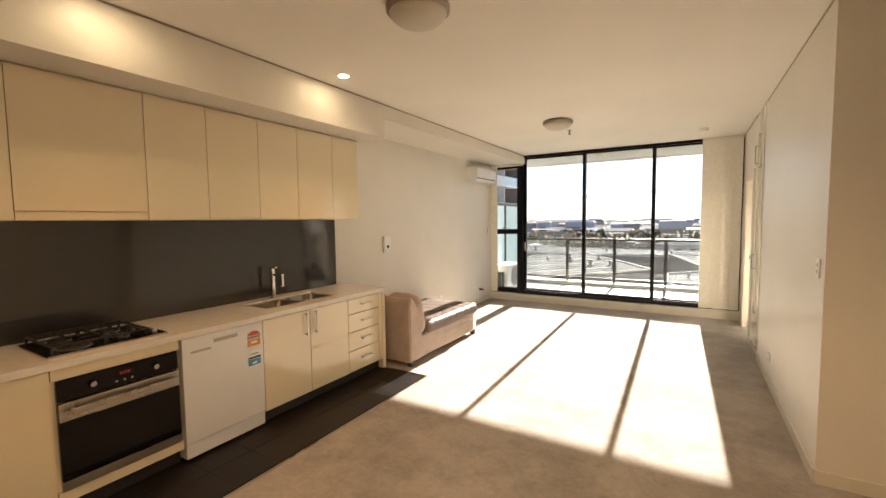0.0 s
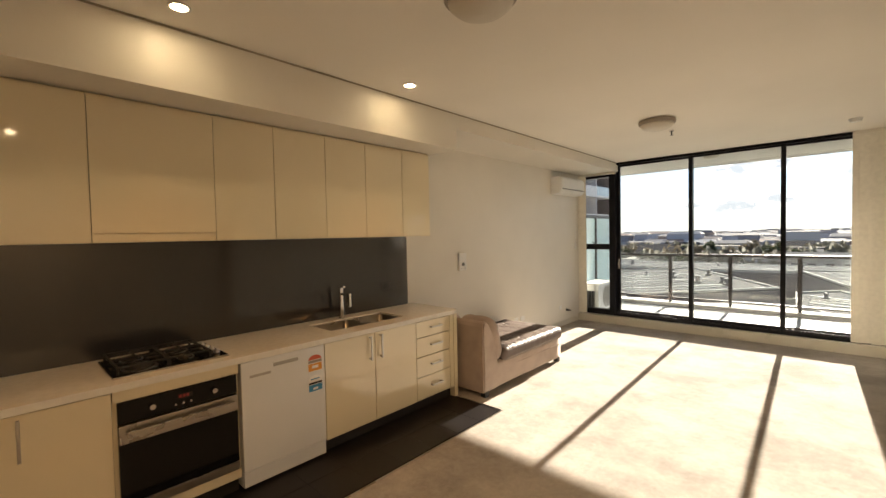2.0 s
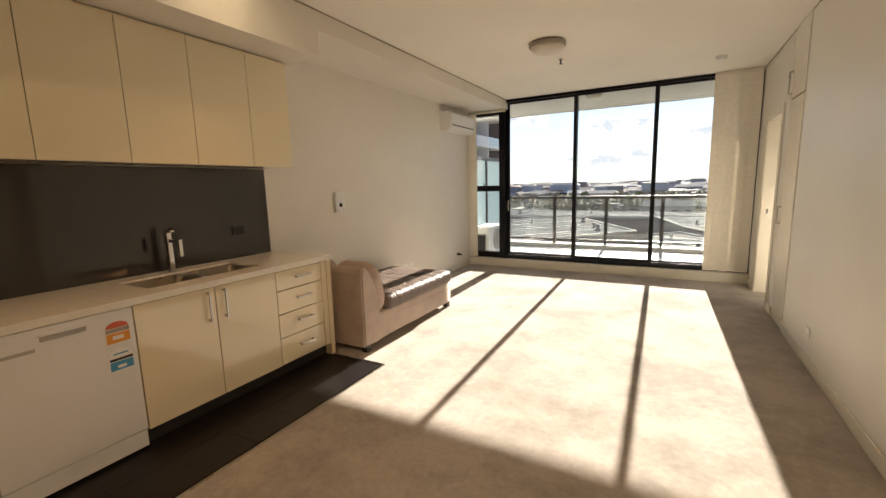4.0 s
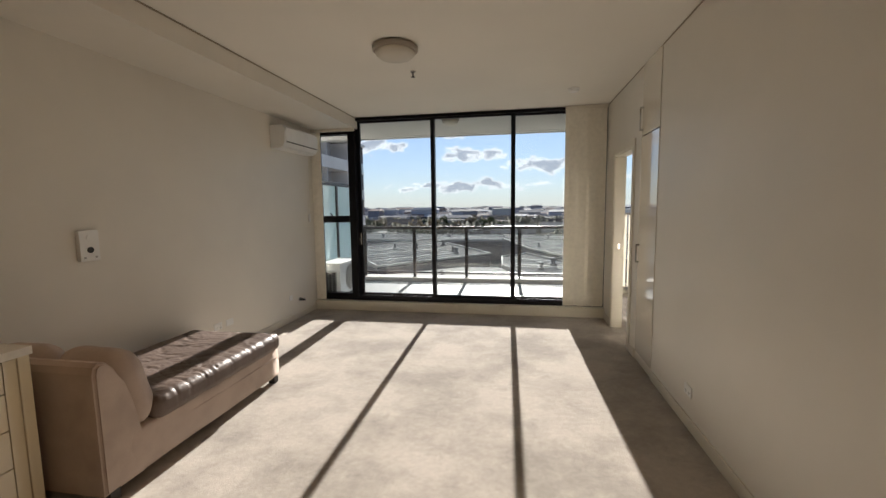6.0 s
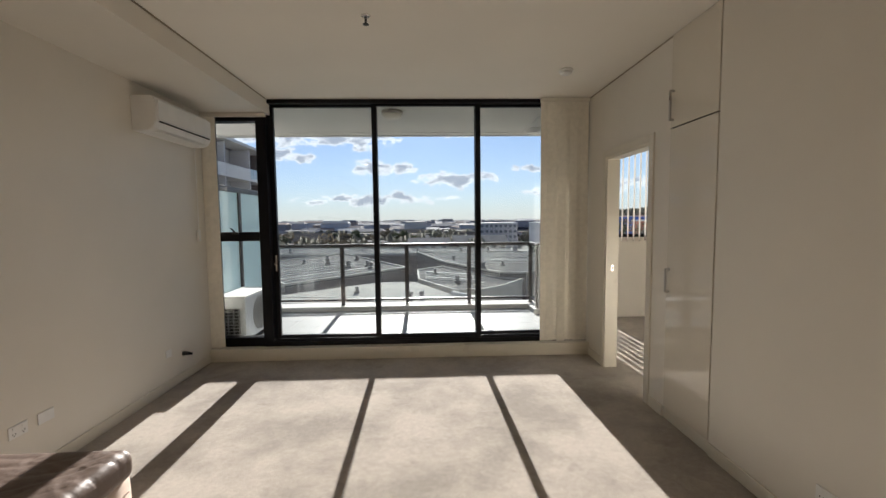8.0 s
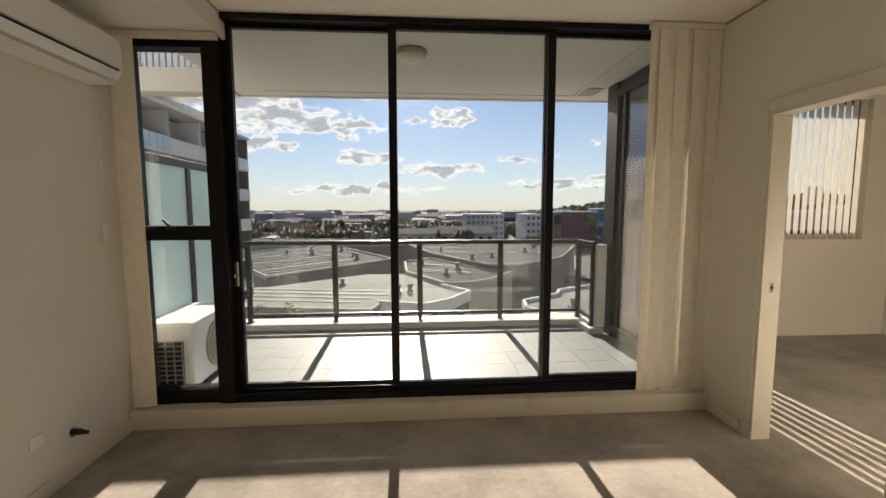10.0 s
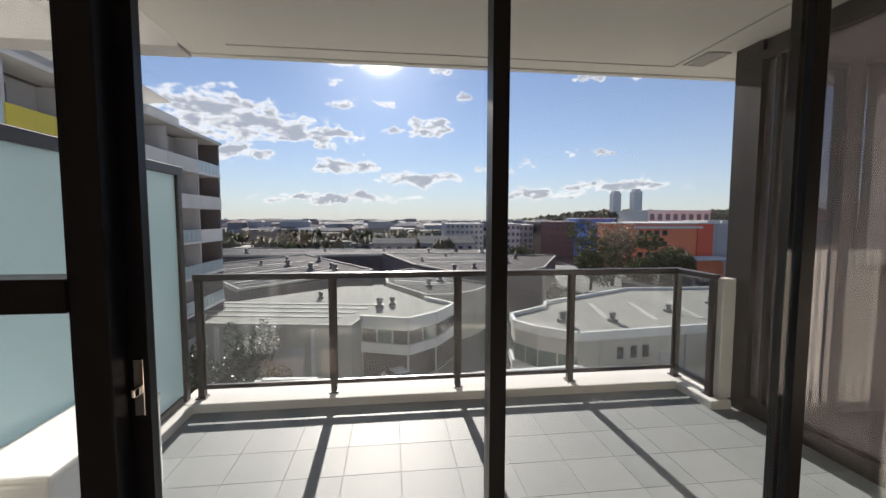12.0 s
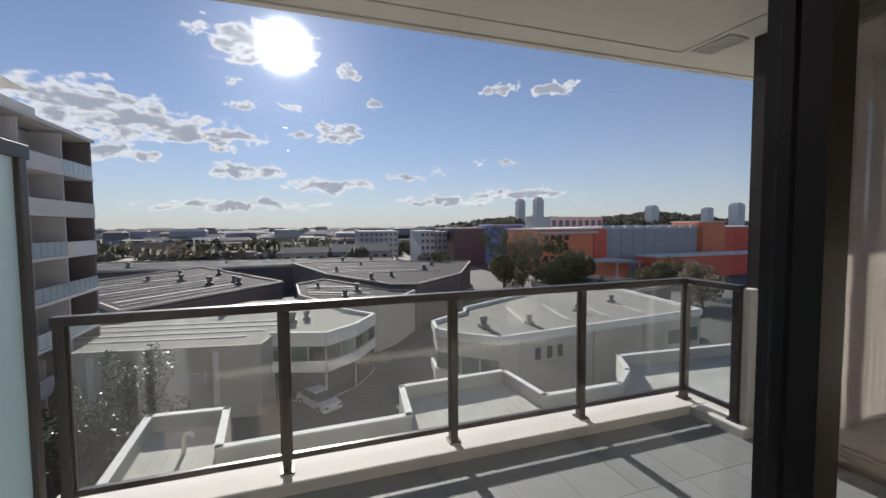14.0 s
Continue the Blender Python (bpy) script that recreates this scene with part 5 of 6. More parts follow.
def parapet(pts, closed, thick, z0, z1, material, parent, name="parapet"):
    n = len(pts)
    for i in range(n if closed else n - 1):
        a, b = Vector((*pts[i], 0)), Vector((*pts[(i + 1) % n], 0))
        d = (b - a)
        s = bmesh.new()
        bx(s, -thick * 0.45, d.length + thick * 0.45, -thick / 2, thick / 2, z0, z1)
        bmesh.ops.transform(s, matrix=Matrix.Translation(a) @ Matrix.Rotation(math.atan2(d.y, d.x), 4, "Z"), verts=s.verts[:])
        part(name, s, material, parent)


parapet(POD[3:], False, 0.28, ZG, -8.0, M_CONC, pd)
parapet(POD[3:], False, 0.36, -8.0, -7.93, M_CONCW, pd, "coping")
for i in range(46):
    if i not in (13, 14):
        part("roof_rib", box(-12.5 + i * 0.6, -12.44 + i * 0.6, 12, 27.2 if not (5 <= i <= 10 or 26 <= i <= 37) else 31.2, -8.75, -8.73), M_PODROOF, pd)
pipe = thing("roof_vent", (-7.6, 29.0, -8.75), "bent metal vent pipe on the podium roof", "vent pipe")
part("pipe", tube(bmesh.new(), [(-7.6, 29.0, -8.75), (-7.6, 29.0, -8.0), (-7.5, 29.0, -7.85), (-7.3, 29.0, -7.85), (-7.2, 29.0, -8.0)], 0.09), M_GREYP, pipe)


def seg_panel(parent, name, a, b, f0, f1, z0, z1, out, material):
    """A panel along part of a wall between two plan points, standing proud of it."""
    a, b = Vector((*a, 0)), Vector((*b, 0))
    d = b - a
    s = bmesh.new()
    bx(s, d.length * f0, d.length * f1, -out, 0.05, z0, z1)
    bmesh.ops.transform(s, matrix=Matrix.Translation(a) @ Matrix.Rotation(math.atan2(d.y, d.x), 4, "Z"), verts=s.verts[:])
    return part(name, s, material, parent)


def roof_strips(parent, x0, x1, y0, y1, n, z, slant, material, w=0.5):
    for i in range(n):
        f = (i + 0.5) / n
        x = x0 + (x1 - x0) * f
        s = bmesh.new()
        bx(s, -w / 2, w / 2, 0, y1 - y0, z, z + 0.06)
        bmesh.ops.transform(s, matrix=Matrix.Translation((x, y0, 0)) @ Matrix.Rotation(slant, 4, "Z"), verts=s.verts[:])
        part("roof_strip", s, material, parent)


def roof_unit(x, y, z, s=1.0):
    s *= 0.7
    u = thing("rooftop_vent", (x, y, z), "small grey metal ventilator on a warehouse roof", "roof vent", "roof vents")
    part("curb", box(x - 0.45 * s, x + 0.45 * s, y - 0.45 * s, y + 0.45 * s, z, z + 0.35 * s), M_VENT, u)
    part("cowl", lathe(bmesh.new(), (x, y, z + 0.35 * s), [(0.3 * s, 0), (0.3 * s, 0.4 * s), (0.42 * s, 0.45 * s), (0.36 * s, 0.75 * s), (0, 0.85 * s)], 12), M_VENT, u)


# corner warehouse with a curved office front
WA = [(-22, 44.8), (-5.4, 42.0), (-4.7, 44.6), (-0.5, 43.1), (2.2, 45.4), (4.5, 49.2), (1.8, 53), (-3, 63.5), (-8.3, 63.5), (-18.8, 54.6), (-22, 54.6)]
a1 = thing("warehouse", (-8, 52, ZG), "cream warehouse with a faceted office corner and pale roof", "warehouse", "warehouses")
part("wall", prism(bmesh.new(), WA, ZG, -7.75), M_CONC, a1)
part("roof", prism(bmesh.new(), [(-21.8, 44.9), (-5.5, 42.2), (-4.8, 44.8), (-0.6, 43.4), (2.0, 45.6), (4.2, 49.2), (1.6, 52.8), (-3.1, 63.3), (-8.2, 63.3), (-18.7, 54.4), (-21.8, 54.4)], -7.75, -7.5), M_METALROOF, a1)
parapet(WA[2:7], False, 0.3, -7.9, -7.15, M_CONCW, a1)
parapet(WA[:3], False, 0.22, -7.75, -7.35, M_CONC, a1)
for p, q in zip(WA[2:6], WA[3:6]):
    wn_ = max(2, int((Vector(q) - Vector(p)).length / 1.4))
    for k in range(wn_):
        seg_panel(a1, "window", p, q, (k + 0.06) / wn_, (k + 0.94) / wn_, -9.55, -8.35, 0.04, M_GREENGL if k % 2 else M_NBGLASS)
    seg_panel(a1, "spandrel", p, q, 0, 1, -10.5, -9.6, 0.22, M_CONCW)
    seg_panel(a1, "fascia", p, q, 0, 1, -8.3, -7.75, 0.2, M_CONCW)
    # dark panel paints the shade of the ground-floor recess; nothing is hollowed out
    seg_panel(a1, "recess_shade_panel", p, q, 0.03, 0.97, ZG + 0.1, -10.55, 0.03, M_NBGLASS)
for i in range(4):
    sb = box(0, 13.5 + 1.2 * i, -0.16, 0.16, -7.5, -7.43)
    bmesh.ops.transform(sb, matrix=Matrix.Translation((-20.0, 47.6 + 1.9 * i, 0)) @ Matrix.Rotation(math.atan2(-2.8, 16.6), 4, "Z"), verts=sb.verts[:])
    part("roof_strip", sb, M_SKYLIGHT, a1)
for f in (0.12, 0.3, 0.55, 0.8):
    seg_panel(a1, "pilaster", WA[0], WA[1], f, f + 0.02, ZG, -7.75, 0.25, M_CONCW)
seg_panel(a1, "roller_door", WA[0], WA[1], 0.6, 0.76, ZG, -9.4, 0.06, M_GREYW)
for x, y, s in ((-3.2, 49.5, 1.3), (-1.9, 50.5, 1.1), (-10, 55, 1.0)):
    roof_unit(x, y, -7.5, s)

# second warehouse beyond the driveway
WB = [(9.2, 44.2), (8.7, 41.4), (10.0, 39.2), (12.5, 37.0), (37, 39.6), (40, 56), (28, 56.5), (14.4, 49.2), (13.6, 47.2)]
b1 = thing("warehouse", (22, 46, ZG), "cream rendered warehouse with green office glazing and flat roof", "warehouse", "warehouses")
part("wall", prism(bmesh.new(), WB, ZG, -7.75), M_CONC, b1)
part("roof", prism(bmesh.new(), [(9.5, 44.1), (9.0, 41.5), (10.2, 39.5), (12.6, 37.3), (36.8, 39.9), (39.7, 55.8), (28.1, 56.2), (14.6, 49), (13.8, 47)], -7.75, -7.5), M_METALROOF, b1)
parapet(WB, True, 0.3, -7.9, -7.2, M_CONCW, b1)
for p, q in zip(WB[:3], WB[1:4]):
    wn_ = max(2, int((Vector(q) - Vector(p)).length / 1.2))
    for k in range(wn_):
        seg_panel(b1, "window", p, q, (k + 0.05) / wn_, (k + 0.95) / wn_, -10.6, -9.2, 0.05, M_GREENGL)
    seg_panel(b1, "spandrel", p, q, 0, 1, -11.4, -10.7, 0.2, M_CONCW)
for f in (0.14, 0.19, 0.235):
    seg_panel(b1, "window", WB[3], WB[4], f, f + 0.022, -9.6, -8.6, 0.05, M_NBGLASS)
for f in (0.075, 0.40, 0.66):
    seg_panel(b1, "downpipe", WB[3], WB[4], f, f + 0.006, ZG, -7.8, 0.15, M_GREYW)
seg_panel(b1, "roller_door", WB[3], WB[4], 0.3, 0.39, ZG, -9.2, 0.05, M_GREYW)
seg_panel(b1, "office_window", WB[3], WB[4], 0.8, 0.98, -10.4, -9.0, 0.06, M_GREENGL)
roof_strips(b1, 15, 33, 41, 49, 4, -7.5, -0.25, M_SKYLIGHT, 0.5)
for x, y, s in ((13.0, 41.2, 1.3), (17.5, 41.0, 1.1), (25, 44, 1), (32, 47, 1.1)):
    roof_unit(x, y, -7.5, s)


def shed(pts, top, label, strips, units, seed, wall=M_BROWNW):
    w = thing("warehouse", (sum(p[0] for p in pts) / len(pts), sum(p[1] for p in pts) / len(pts), ZG), label, "warehouse", "warehouses")
    part("wall", prism(bmesh.new(), pts, ZG, top - 0.25), wall, w)
    cx, cy = sum(p[0] for p in pts) / len(pts), sum(p[1] for p in pts) / len(pts)
    part("roof", prism(bmesh.new(), [(cx + (x - cx) * 1.01, cy + (y - cy) * 1.01) for x, y in pts], top - 0.25, top), M_DARKROOF, w)
    parapet(pts, True, 0.25, top - 0.3, top + 0.25, M_CONC, w, "gutter")
    rng = random.Random(seed)
    for p, q, r, n in strips:
        p, q, r = Vector((*p, 0)), Vector((*q, 0)), Vector((*r, 0))
        for i in range(n):
            a = p + (q - p) * (i + 0.5) / n
            turn = math.atan2(r.y, r.x)
            wide = 0.5 if i % 3 == 1 else 0.16
            sb = box(0, r.length * rng.uniform(0.7, 0.96), -wide / 2, wide / 2, top, top + 0.10)
            bmesh.ops.transform(sb, matrix=Matrix.Translation(a) @ Matrix.Rotation(turn, 4, "Z"), verts=sb.verts[:])
            part("roof_strip", sb, M_SKYLIGHT, w)
    for x, y in units:
        roof_unit(x, y, top, rng.uniform(1.0, 1.6))


shed([(-36, 82), (-19.5, 57), (-5, 74.5), (-22, 106)], -6.8, "dark grey metal warehouse roof with pale skylight strips", (((-20, 59.5), (-34.5, 81.5), (13.5, 16.3), 10),), ((-15, 76), (-12, 78), (-20, 82), (-22, 90), (-16, 90), (-25, 84), (-11, 75)), 3)
shed([(2, 82.5), (9.8, 66), (13.5, 65), (24, 75), (35, 97), (22, 104), (-4, 108)], -6.8, "broad dark metal factory roof with low ventilators", (((3.5, 82), (-1, 106), (25, -3), 8),), ((8, 72), (12, 76), (20, 84), (24, 92), (4, 88), (10, 98), (26, 98)), 4)
shed([(-2.5, 64.5), (2.2, 54.8), (6.0, 55.2), (8.6, 57.5), (12.6, 63.4), (9.3, 65.4), (1.5, 81), (-3, 76)], -7.5, "pale-walled factory unit with a dark ribbed roof", (((-1.5, 64.5), (-1.5, 75), (10, -5), 5),), ((3, 62), (5, 66), (0, 72)), 9, M_CONC)
shed([(-60, 118), (-24, 112), (-2, 114), (20, 110), (24, 128), (-58, 140)], -7.6, "long low grey factory roof", (((-55, 119), (-55, 136), (74, -6), 5),), ((-40, 122), (-20, 124), (-4, 121), (8, 118), (16, 122)), 5)
shed([(42, 60), (62, 66), (58, 84), (40, 78)], -9.6, "low grey workshop roof beside the car park", (), ((48, 70), (54, 75)), 6)


# ---- apartment block on the neighbour's side ----
nb = thing("apartment_building", (-24, 38, ZG), "grey and white apartment block with recessed balconies", "apartment building")
NX, NY0, NY1, NZ, ST = -18.5, 14.0, 50.0, 8.6, 3.0
part("core", box(-34, NX - 1.9, NY0, NY1 - 0.3, ZG, NZ), M_BROWNW, nb)
part("roof", box(-34.3, NX + 0.25, NY0, NY1, NZ, NZ + 0.25), M_CONCW, nb)
cn = bmesh.new()
cnp = [cn.verts.new(p) for p in ((-33, 14, 9.9), (NX + 0.7, 14, 11.4), (NX + 0.7, 40, 10.0), (-33, 40, 9.2))]
cn.faces.new(cnp)
bmesh.ops.solidify(cn, geom=cn.faces[:], thickness=0.3)
part("canopy_roof", cn, M_CONCW, nb)
part("clerestory", box(-31, NX - 0.6, 14.2, 39.0, NZ + 0.25, 9.6), M_GREYW, nb)
part("lift_motor_room", box(-26, NX - 1.2, 40.5, 45.0, NZ + 0.25, 10.0), M_CONCW, nb)
bays = [14.0, 18.4, 22.8, 27.2, 31.6, 36.0, 40.4, 45.4, 50.0]
for s in range(7):
    z1 = NZ - s * ST
    z0 = z1 - ST
    part("floor_slab", box(NX - 2.0, NX + 0.1, NY0, NY1, z0 - 0.16, z0 + 0.04), M_CONCW, nb)
    for k, (a, b) in enumerate(zip(bays, bays[1:])):
        part("party_wall", box(NX - 1.95, NX, a - 0.1, a + 0.1, z0 + 0.04, z1 - 0.16), M_GREYW, nb)
        wall_c = M_BROWNW if k == 7 else M_GREYW
        part("back_wall", box(NX - 1.98, NX - 1.88, a + 0.1, b - 0.1, z0 + 0.04, z1 - 0.16), wall_c, nb)
        part("window", box(NX - 1.89, NX - 1.85, a + 0.5, a + 0.5 + (b - a) * 0.45, z0 + 0.1, z1 - 0.5), M_NBGLASS, nb)
        mode = (k * 3 + s * 2) % 5
        if mode in (0, 3) or (s == 0 and k == 3):
            part("balustrade", box(NX - 0.1, NX + 0.06, a + 0.02, b - 0.02, z0 + 0.04, z0 + 1.0), M_CONCW if not (s == 0 and k == 3) else M_YELL, nb)
        else:
            n = 6
            for q in range(n):
                w = (b - a) / n
                part("glass_panel", box(NX - 0.02, NX + 0.02, a + q * w + 0.03, a + (q + 1) * w - 0.03, z0 + 0.06, z0 + 1.05), M_BALU, nb)
part("end_wall", box(-34, NX, NY1 - 0.3, NY1, ZG, NZ), M_BROWNW, nb)
part("ground_wall", box(-34, NX - 0.1, NY0, NY1 - 0.3, ZG, NZ - 7 * ST - 0.16), M_BROWNW, nb)


# ---- trees ----
def leaf_crown(bm, c, rx, rz, n, size, rng):
    """Loose clumps of small leaf blades, with gaps, about a few limb ends."""
    lobes = [(Vector((rng.gauss(0, 0.45) * rx, rng.gauss(0, 0.45) * rx, rng.gauss(0.05, 0.4) * rz)), rng.uniform(0.35, 0.6)) for _ in range(9)]
    for i in range(n):
        o, k = lobes[rng.randrange(9)]
        d = Vector((rng.gauss(0, 1), rng.gauss(0, 1), rng.gauss(0, 0.8))).normalized() * (rng.uniform(0.5, 1.0) ** 0.5)
        p = Vector(c) + o + Vector((d.x * rx * k, d.y * rx * k, d.z * rz * k))
        u = Vector((rng.gauss(0, 1), rng.gauss(0, 1), rng.gauss(0, 0.6))).normalized() * size * rng.uniform(0.6, 1.4)
        w = u.cross(Vector((rng.gauss(0, 1), rng.gauss(0, 1), rng.gauss(0, 1)))).normalized() * size * rng.uniform(0.35, 0.7)
        vs = [bm.verts.new(p + a) for a in (-u, w, u, -w)]
        bm.faces.new(vs)
    return bm


def tree(x, y, z, h, r, label, leaf, n=900, size=0.32, seed=1, group="street trees"):
    rng = random.Random(seed)
    t = thing("tree", (x, y, z), label, "tree", group)
    tk = bmesh.new()
    th_ = h * 0.42
    cyl(tk, (x, y, z), (x + 0.15, y, z + th_), h * 0.028, h * 0.018, seg=9)
    for i in range(6):
        a = i * 1.05 + rng.uniform(-0.3, 0.3)
        e = Vector((x + math.cos(a) * r * 0.6, y + math.sin(a) * r * 0.6, z + h * rng.uniform(0.6, 0.85)))
        m_ = Vector((x + math.cos(a) * r * 0.22, y + math.sin(a) * r * 0.22, z + th_ + h * 0.12))
        cyl(tk, (x + 0.12, y, z + th_ * rng.uniform(0.8, 1.0)), m_, h * 0.013, h * 0.009, seg=7)
        cyl(tk, m_, e, h * 0.009, h * 0.003, seg=6)
    part("trunk", tk, M_BARK, t)
    part("crown", leaf_crown(bmesh.new(), (x, y, z + h * 0.58), r, h * 0.42, n, size, rng), leaf, t)
    return t


T1, T2 = "dense dark green street tree beside the road", "thin ochre-brown tree with few leaves"
tree(37, 84, ZG, 10.5, 5.2, T1, M_LEAF, 5200, 0.27, 11)
tree(45, 76, ZG, 10.5, 6.0, T1, M_LEAF, 6200, 0.27, 12)
tree(51, 79, ZG, 10.0, 5.0, T1, M_LEAF, 4800, 0.27, 13)
tree(46, 92, ZG, 14.0, 4.6, T2, M_LEAF2, 3000, 0.26, 14)
tree(52, 96, ZG, 13.0, 4.2, T2, M_LEAF2, 2600, 0.26, 15)
tree(28, 104, ZG, 9.0, 3.6, T1, M_LEAF, 2600, 0.27, 16)
tree(64, 70, ZG, 8.0, 4.2, T1, M_LEAF, 3000, 0.26, 17)
tree(74, 72, ZG, 7.5, 3.6, T2, M_LEAF2, 2000, 0.26, 18)
tree(60, 58, ZG, 7.5, 3.0, T2, M_LEAF2, 1000, 0.35, 19)
for i, (x, y, h) in enumerate(((-15.5, 33, 7), (-14.0, 36, 6.5), (-13.2, 39, 6.0), (-12.0, 41, 5.5), (-16, 30, 7), (-12.5, 34.5, 4.5))):
    tree(x, y, ZG, h, 1.5, "slender glossy-leaved tree along the boundary fence", M_HEDGE, 1800, 0.12, 40 + i, "boundary trees")
solid("boundary_fence", boxes([(-11.6, -11.4, 24, 42, ZG, ZG + 1.8)]), M_CONC, "pale rendered boundary wall by the trees", "fence", "structure")
rg = random.Random(8)
for i in range(26):
    x, y = rg.uniform(-75, 30), rg.uniform(140, 210)
    if -60 < x < 24 and y < 142:
        continue
    tree(x, y, ZG, rg.uniform(6, 10), rg.uniform(3, 5), T1 if i % 3 else T2, M_LEAF if i % 3 else M_LEAF2, 700, 0.7, 60 + i)


# ---- parked cars ----
def car(x, y, z, turn, paint, label):
    c = thing("parked_car", (x, y, z), label, "car", "parked cars")
    m = pose(x, y, z, 0, 0, turn)

    def put(name, bm, material, parent=c, **k):
        bmesh.ops.transform(bm, matrix=m, verts=bm.verts[:])
        return part(name, bm, material, parent, **k)
    b = bmesh.new()
    prof_ = [(-2.15, 0.28), (-2.2, 0.62), (-2.05, 0.80), (-1.0, 0.90), (1.2, 0.92), (2.05, 0.86), (2.15, 0.55), (2.1, 0.28)]
    l = [b.verts.new((px, -0.85, pz)) for px, pz in prof_]
    r = [b.verts.new((px, 0.85, pz)) for px, pz in prof_]
    for i in range(8):
        b.faces.new((l[i], l[(i + 1) % 8], r[(i + 1) % 8], r[i]))
    b.faces.new(l)
    b.faces.new(r[::-1])
    bmesh.ops.bevel(b, geom=b.edges[:], offset=0.06, segments=2, affect="EDGES")
    put("body", b, paint)
    k = bmesh.new()
    lo = [k.verts.new(p) for p in ((-1.15, -0.78, 0.89), (1.55, -0.78, 0.89), (1.55, 0.78, 0.89), (-1.15, 0.78, 0.89))]
    hi = [k.verts.new(p) for p in ((-0.45, -0.62, 1.38), (0.95, -0.62, 1.38), (0.95, 0.62, 1.38), (-0.45, 0.62, 1.38))]
    for i in range(4):
        k.faces.new((lo[i], lo[(i + 1) % 4], hi[(i + 1) % 4], hi[i]))
    k.faces.new(hi)
    put("windows", k, M_NBGLASS)
    put("roof", box(-0.5, 1.0, -0.62, 0.62, 1.37, 1.43, bev=0.02), paint)
    for px in (-1.35, 1.35):
        for py in (-0.80, 0.80):
            w = bmesh.new()
            cyl(w, (px, py - 0.1, 0.31), (px, py + 0.1, 0.31), 0.31, seg=16)
            ty = put("wheel", w, M_TYRE)
            w = bmesh.new()
            s_ = 1 if py > 0 else -1
            cyl(w, (px, py + s_ * 0.095, 0.31), (px, py + s_ * 0.112, 0.31), 0.19, seg=12)
            put("rim", w, M_GREYP, ty)
    for py in (-0.6, 0.6):
        put("headlight", box(-2.19, -2.10, py - 0.18, py + 0.18, 0.60, 0.73), M_CHROME)
        put("tail_light", box(2.07, 2.155, py - 0.15, py + 0.15, 0.66, 0.78), M_RED)


car(-1.2, 42.2, ZG, 118, M_CARW, "white parked hatchback in the shaded yard")
for i, (x, y) in enumerate(((29, 84), (30.5, 88), (32, 92), (27.5, 80), (33.5, 96), (34, 78), (36, 74), (24, 62), (26, 66))):
    car(x, y, ZG, 20 + (i * 37) % 25, M_CARW if i % 3 else M_CARD, "white parked car in a row" if i % 3 else "dark parked car in a row")


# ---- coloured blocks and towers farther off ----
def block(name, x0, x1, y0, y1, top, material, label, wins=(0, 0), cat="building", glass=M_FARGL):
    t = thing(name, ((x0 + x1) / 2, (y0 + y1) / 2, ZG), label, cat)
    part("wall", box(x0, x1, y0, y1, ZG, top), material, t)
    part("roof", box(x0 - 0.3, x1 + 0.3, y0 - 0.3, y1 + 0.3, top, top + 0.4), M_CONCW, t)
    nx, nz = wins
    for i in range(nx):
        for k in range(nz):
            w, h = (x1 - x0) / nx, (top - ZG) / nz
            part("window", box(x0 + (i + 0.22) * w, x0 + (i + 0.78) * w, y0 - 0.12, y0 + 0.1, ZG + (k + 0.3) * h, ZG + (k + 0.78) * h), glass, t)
    return t


ob_ = block("office_building", 62, 81, 110, 130, 0.2, M_ORW, "orange-red building with small square windows")
for i in range(4):
    for k in range(3):
        part("window", box(63 + i * 2.3, 64.4 + i * 2.3, 109.88, 110.1, -8.6 + k * 2.9, -7.2 + k * 2.9), M_NBGLASS, ob_)
part("parapet_band", box(61.6, 81.4, 109.55, 109.9, -0.9, -0.3), M_CONCW, ob_)
g2 = block("warehouse_store", 81, 121, 110, 150, 0.3, M_GREYW, "large store with pale grey panelled wall")
for i in range(9):
    part("panel", box(81.2 + i * 4.43, 81.2 + i * 4.43 + 4.3, 109.8, 110.0, -8.5, 0.1), M_GREYW, g2)
    part("roof_light", box(83 + i * 4.43, 86.6 + i * 4.43, 110, 120, 0.7, 1.3), M_CONCW, g2)
part("red_end", box(80.0, 84.5, 109.6, 110.0, -12.9, 0.3), M_REDW, g2)
block("stair_tower", 121.2, 131, 108, 120, 2.2, M_ORW, "tall orange-red stair tower")
block("store_wing", 131.2, 175, 110, 150, 0.4, M_REDW, "dark red store wing")
r2 = block("red_store_front", 86.5, 135, 93, 100, -7.2, M_REDW, "bright red low store front with roller doors")
for i in range(6):
    part("roller_door", box(88 + i * 3, 90.2 + i * 3, 92.8, 93.1, ZG, -9.8), M_NBGLASS, r2)
block("store_annex", 66, 84, 100, 108, -8.6, M_ORW, "low orange annex with a glazed canopy")
sk2 = thing("glass_canopy", (80, 99, -9.2), "sloping glazed canopy between the red buildings", "canopy")
for i in range(3):
    s = bmesh.new()
    bx(s, 76 + i * 3.2, 78.8 + i * 3.2, 96, 100, -8.5, -8.3)
    part("pane", s, M_BALU, sk2)
part("post", boxes([(76.5, 76.8, 96.2, 96.5, ZG, -8.5), (84, 84.3, 96.2, 96.5, ZG, -8.5)]), M_GREYW, sk2)
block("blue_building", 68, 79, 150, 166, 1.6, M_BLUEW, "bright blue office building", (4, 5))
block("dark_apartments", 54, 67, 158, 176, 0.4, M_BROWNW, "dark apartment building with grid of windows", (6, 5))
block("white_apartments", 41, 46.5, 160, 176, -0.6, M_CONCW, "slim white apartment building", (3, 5))
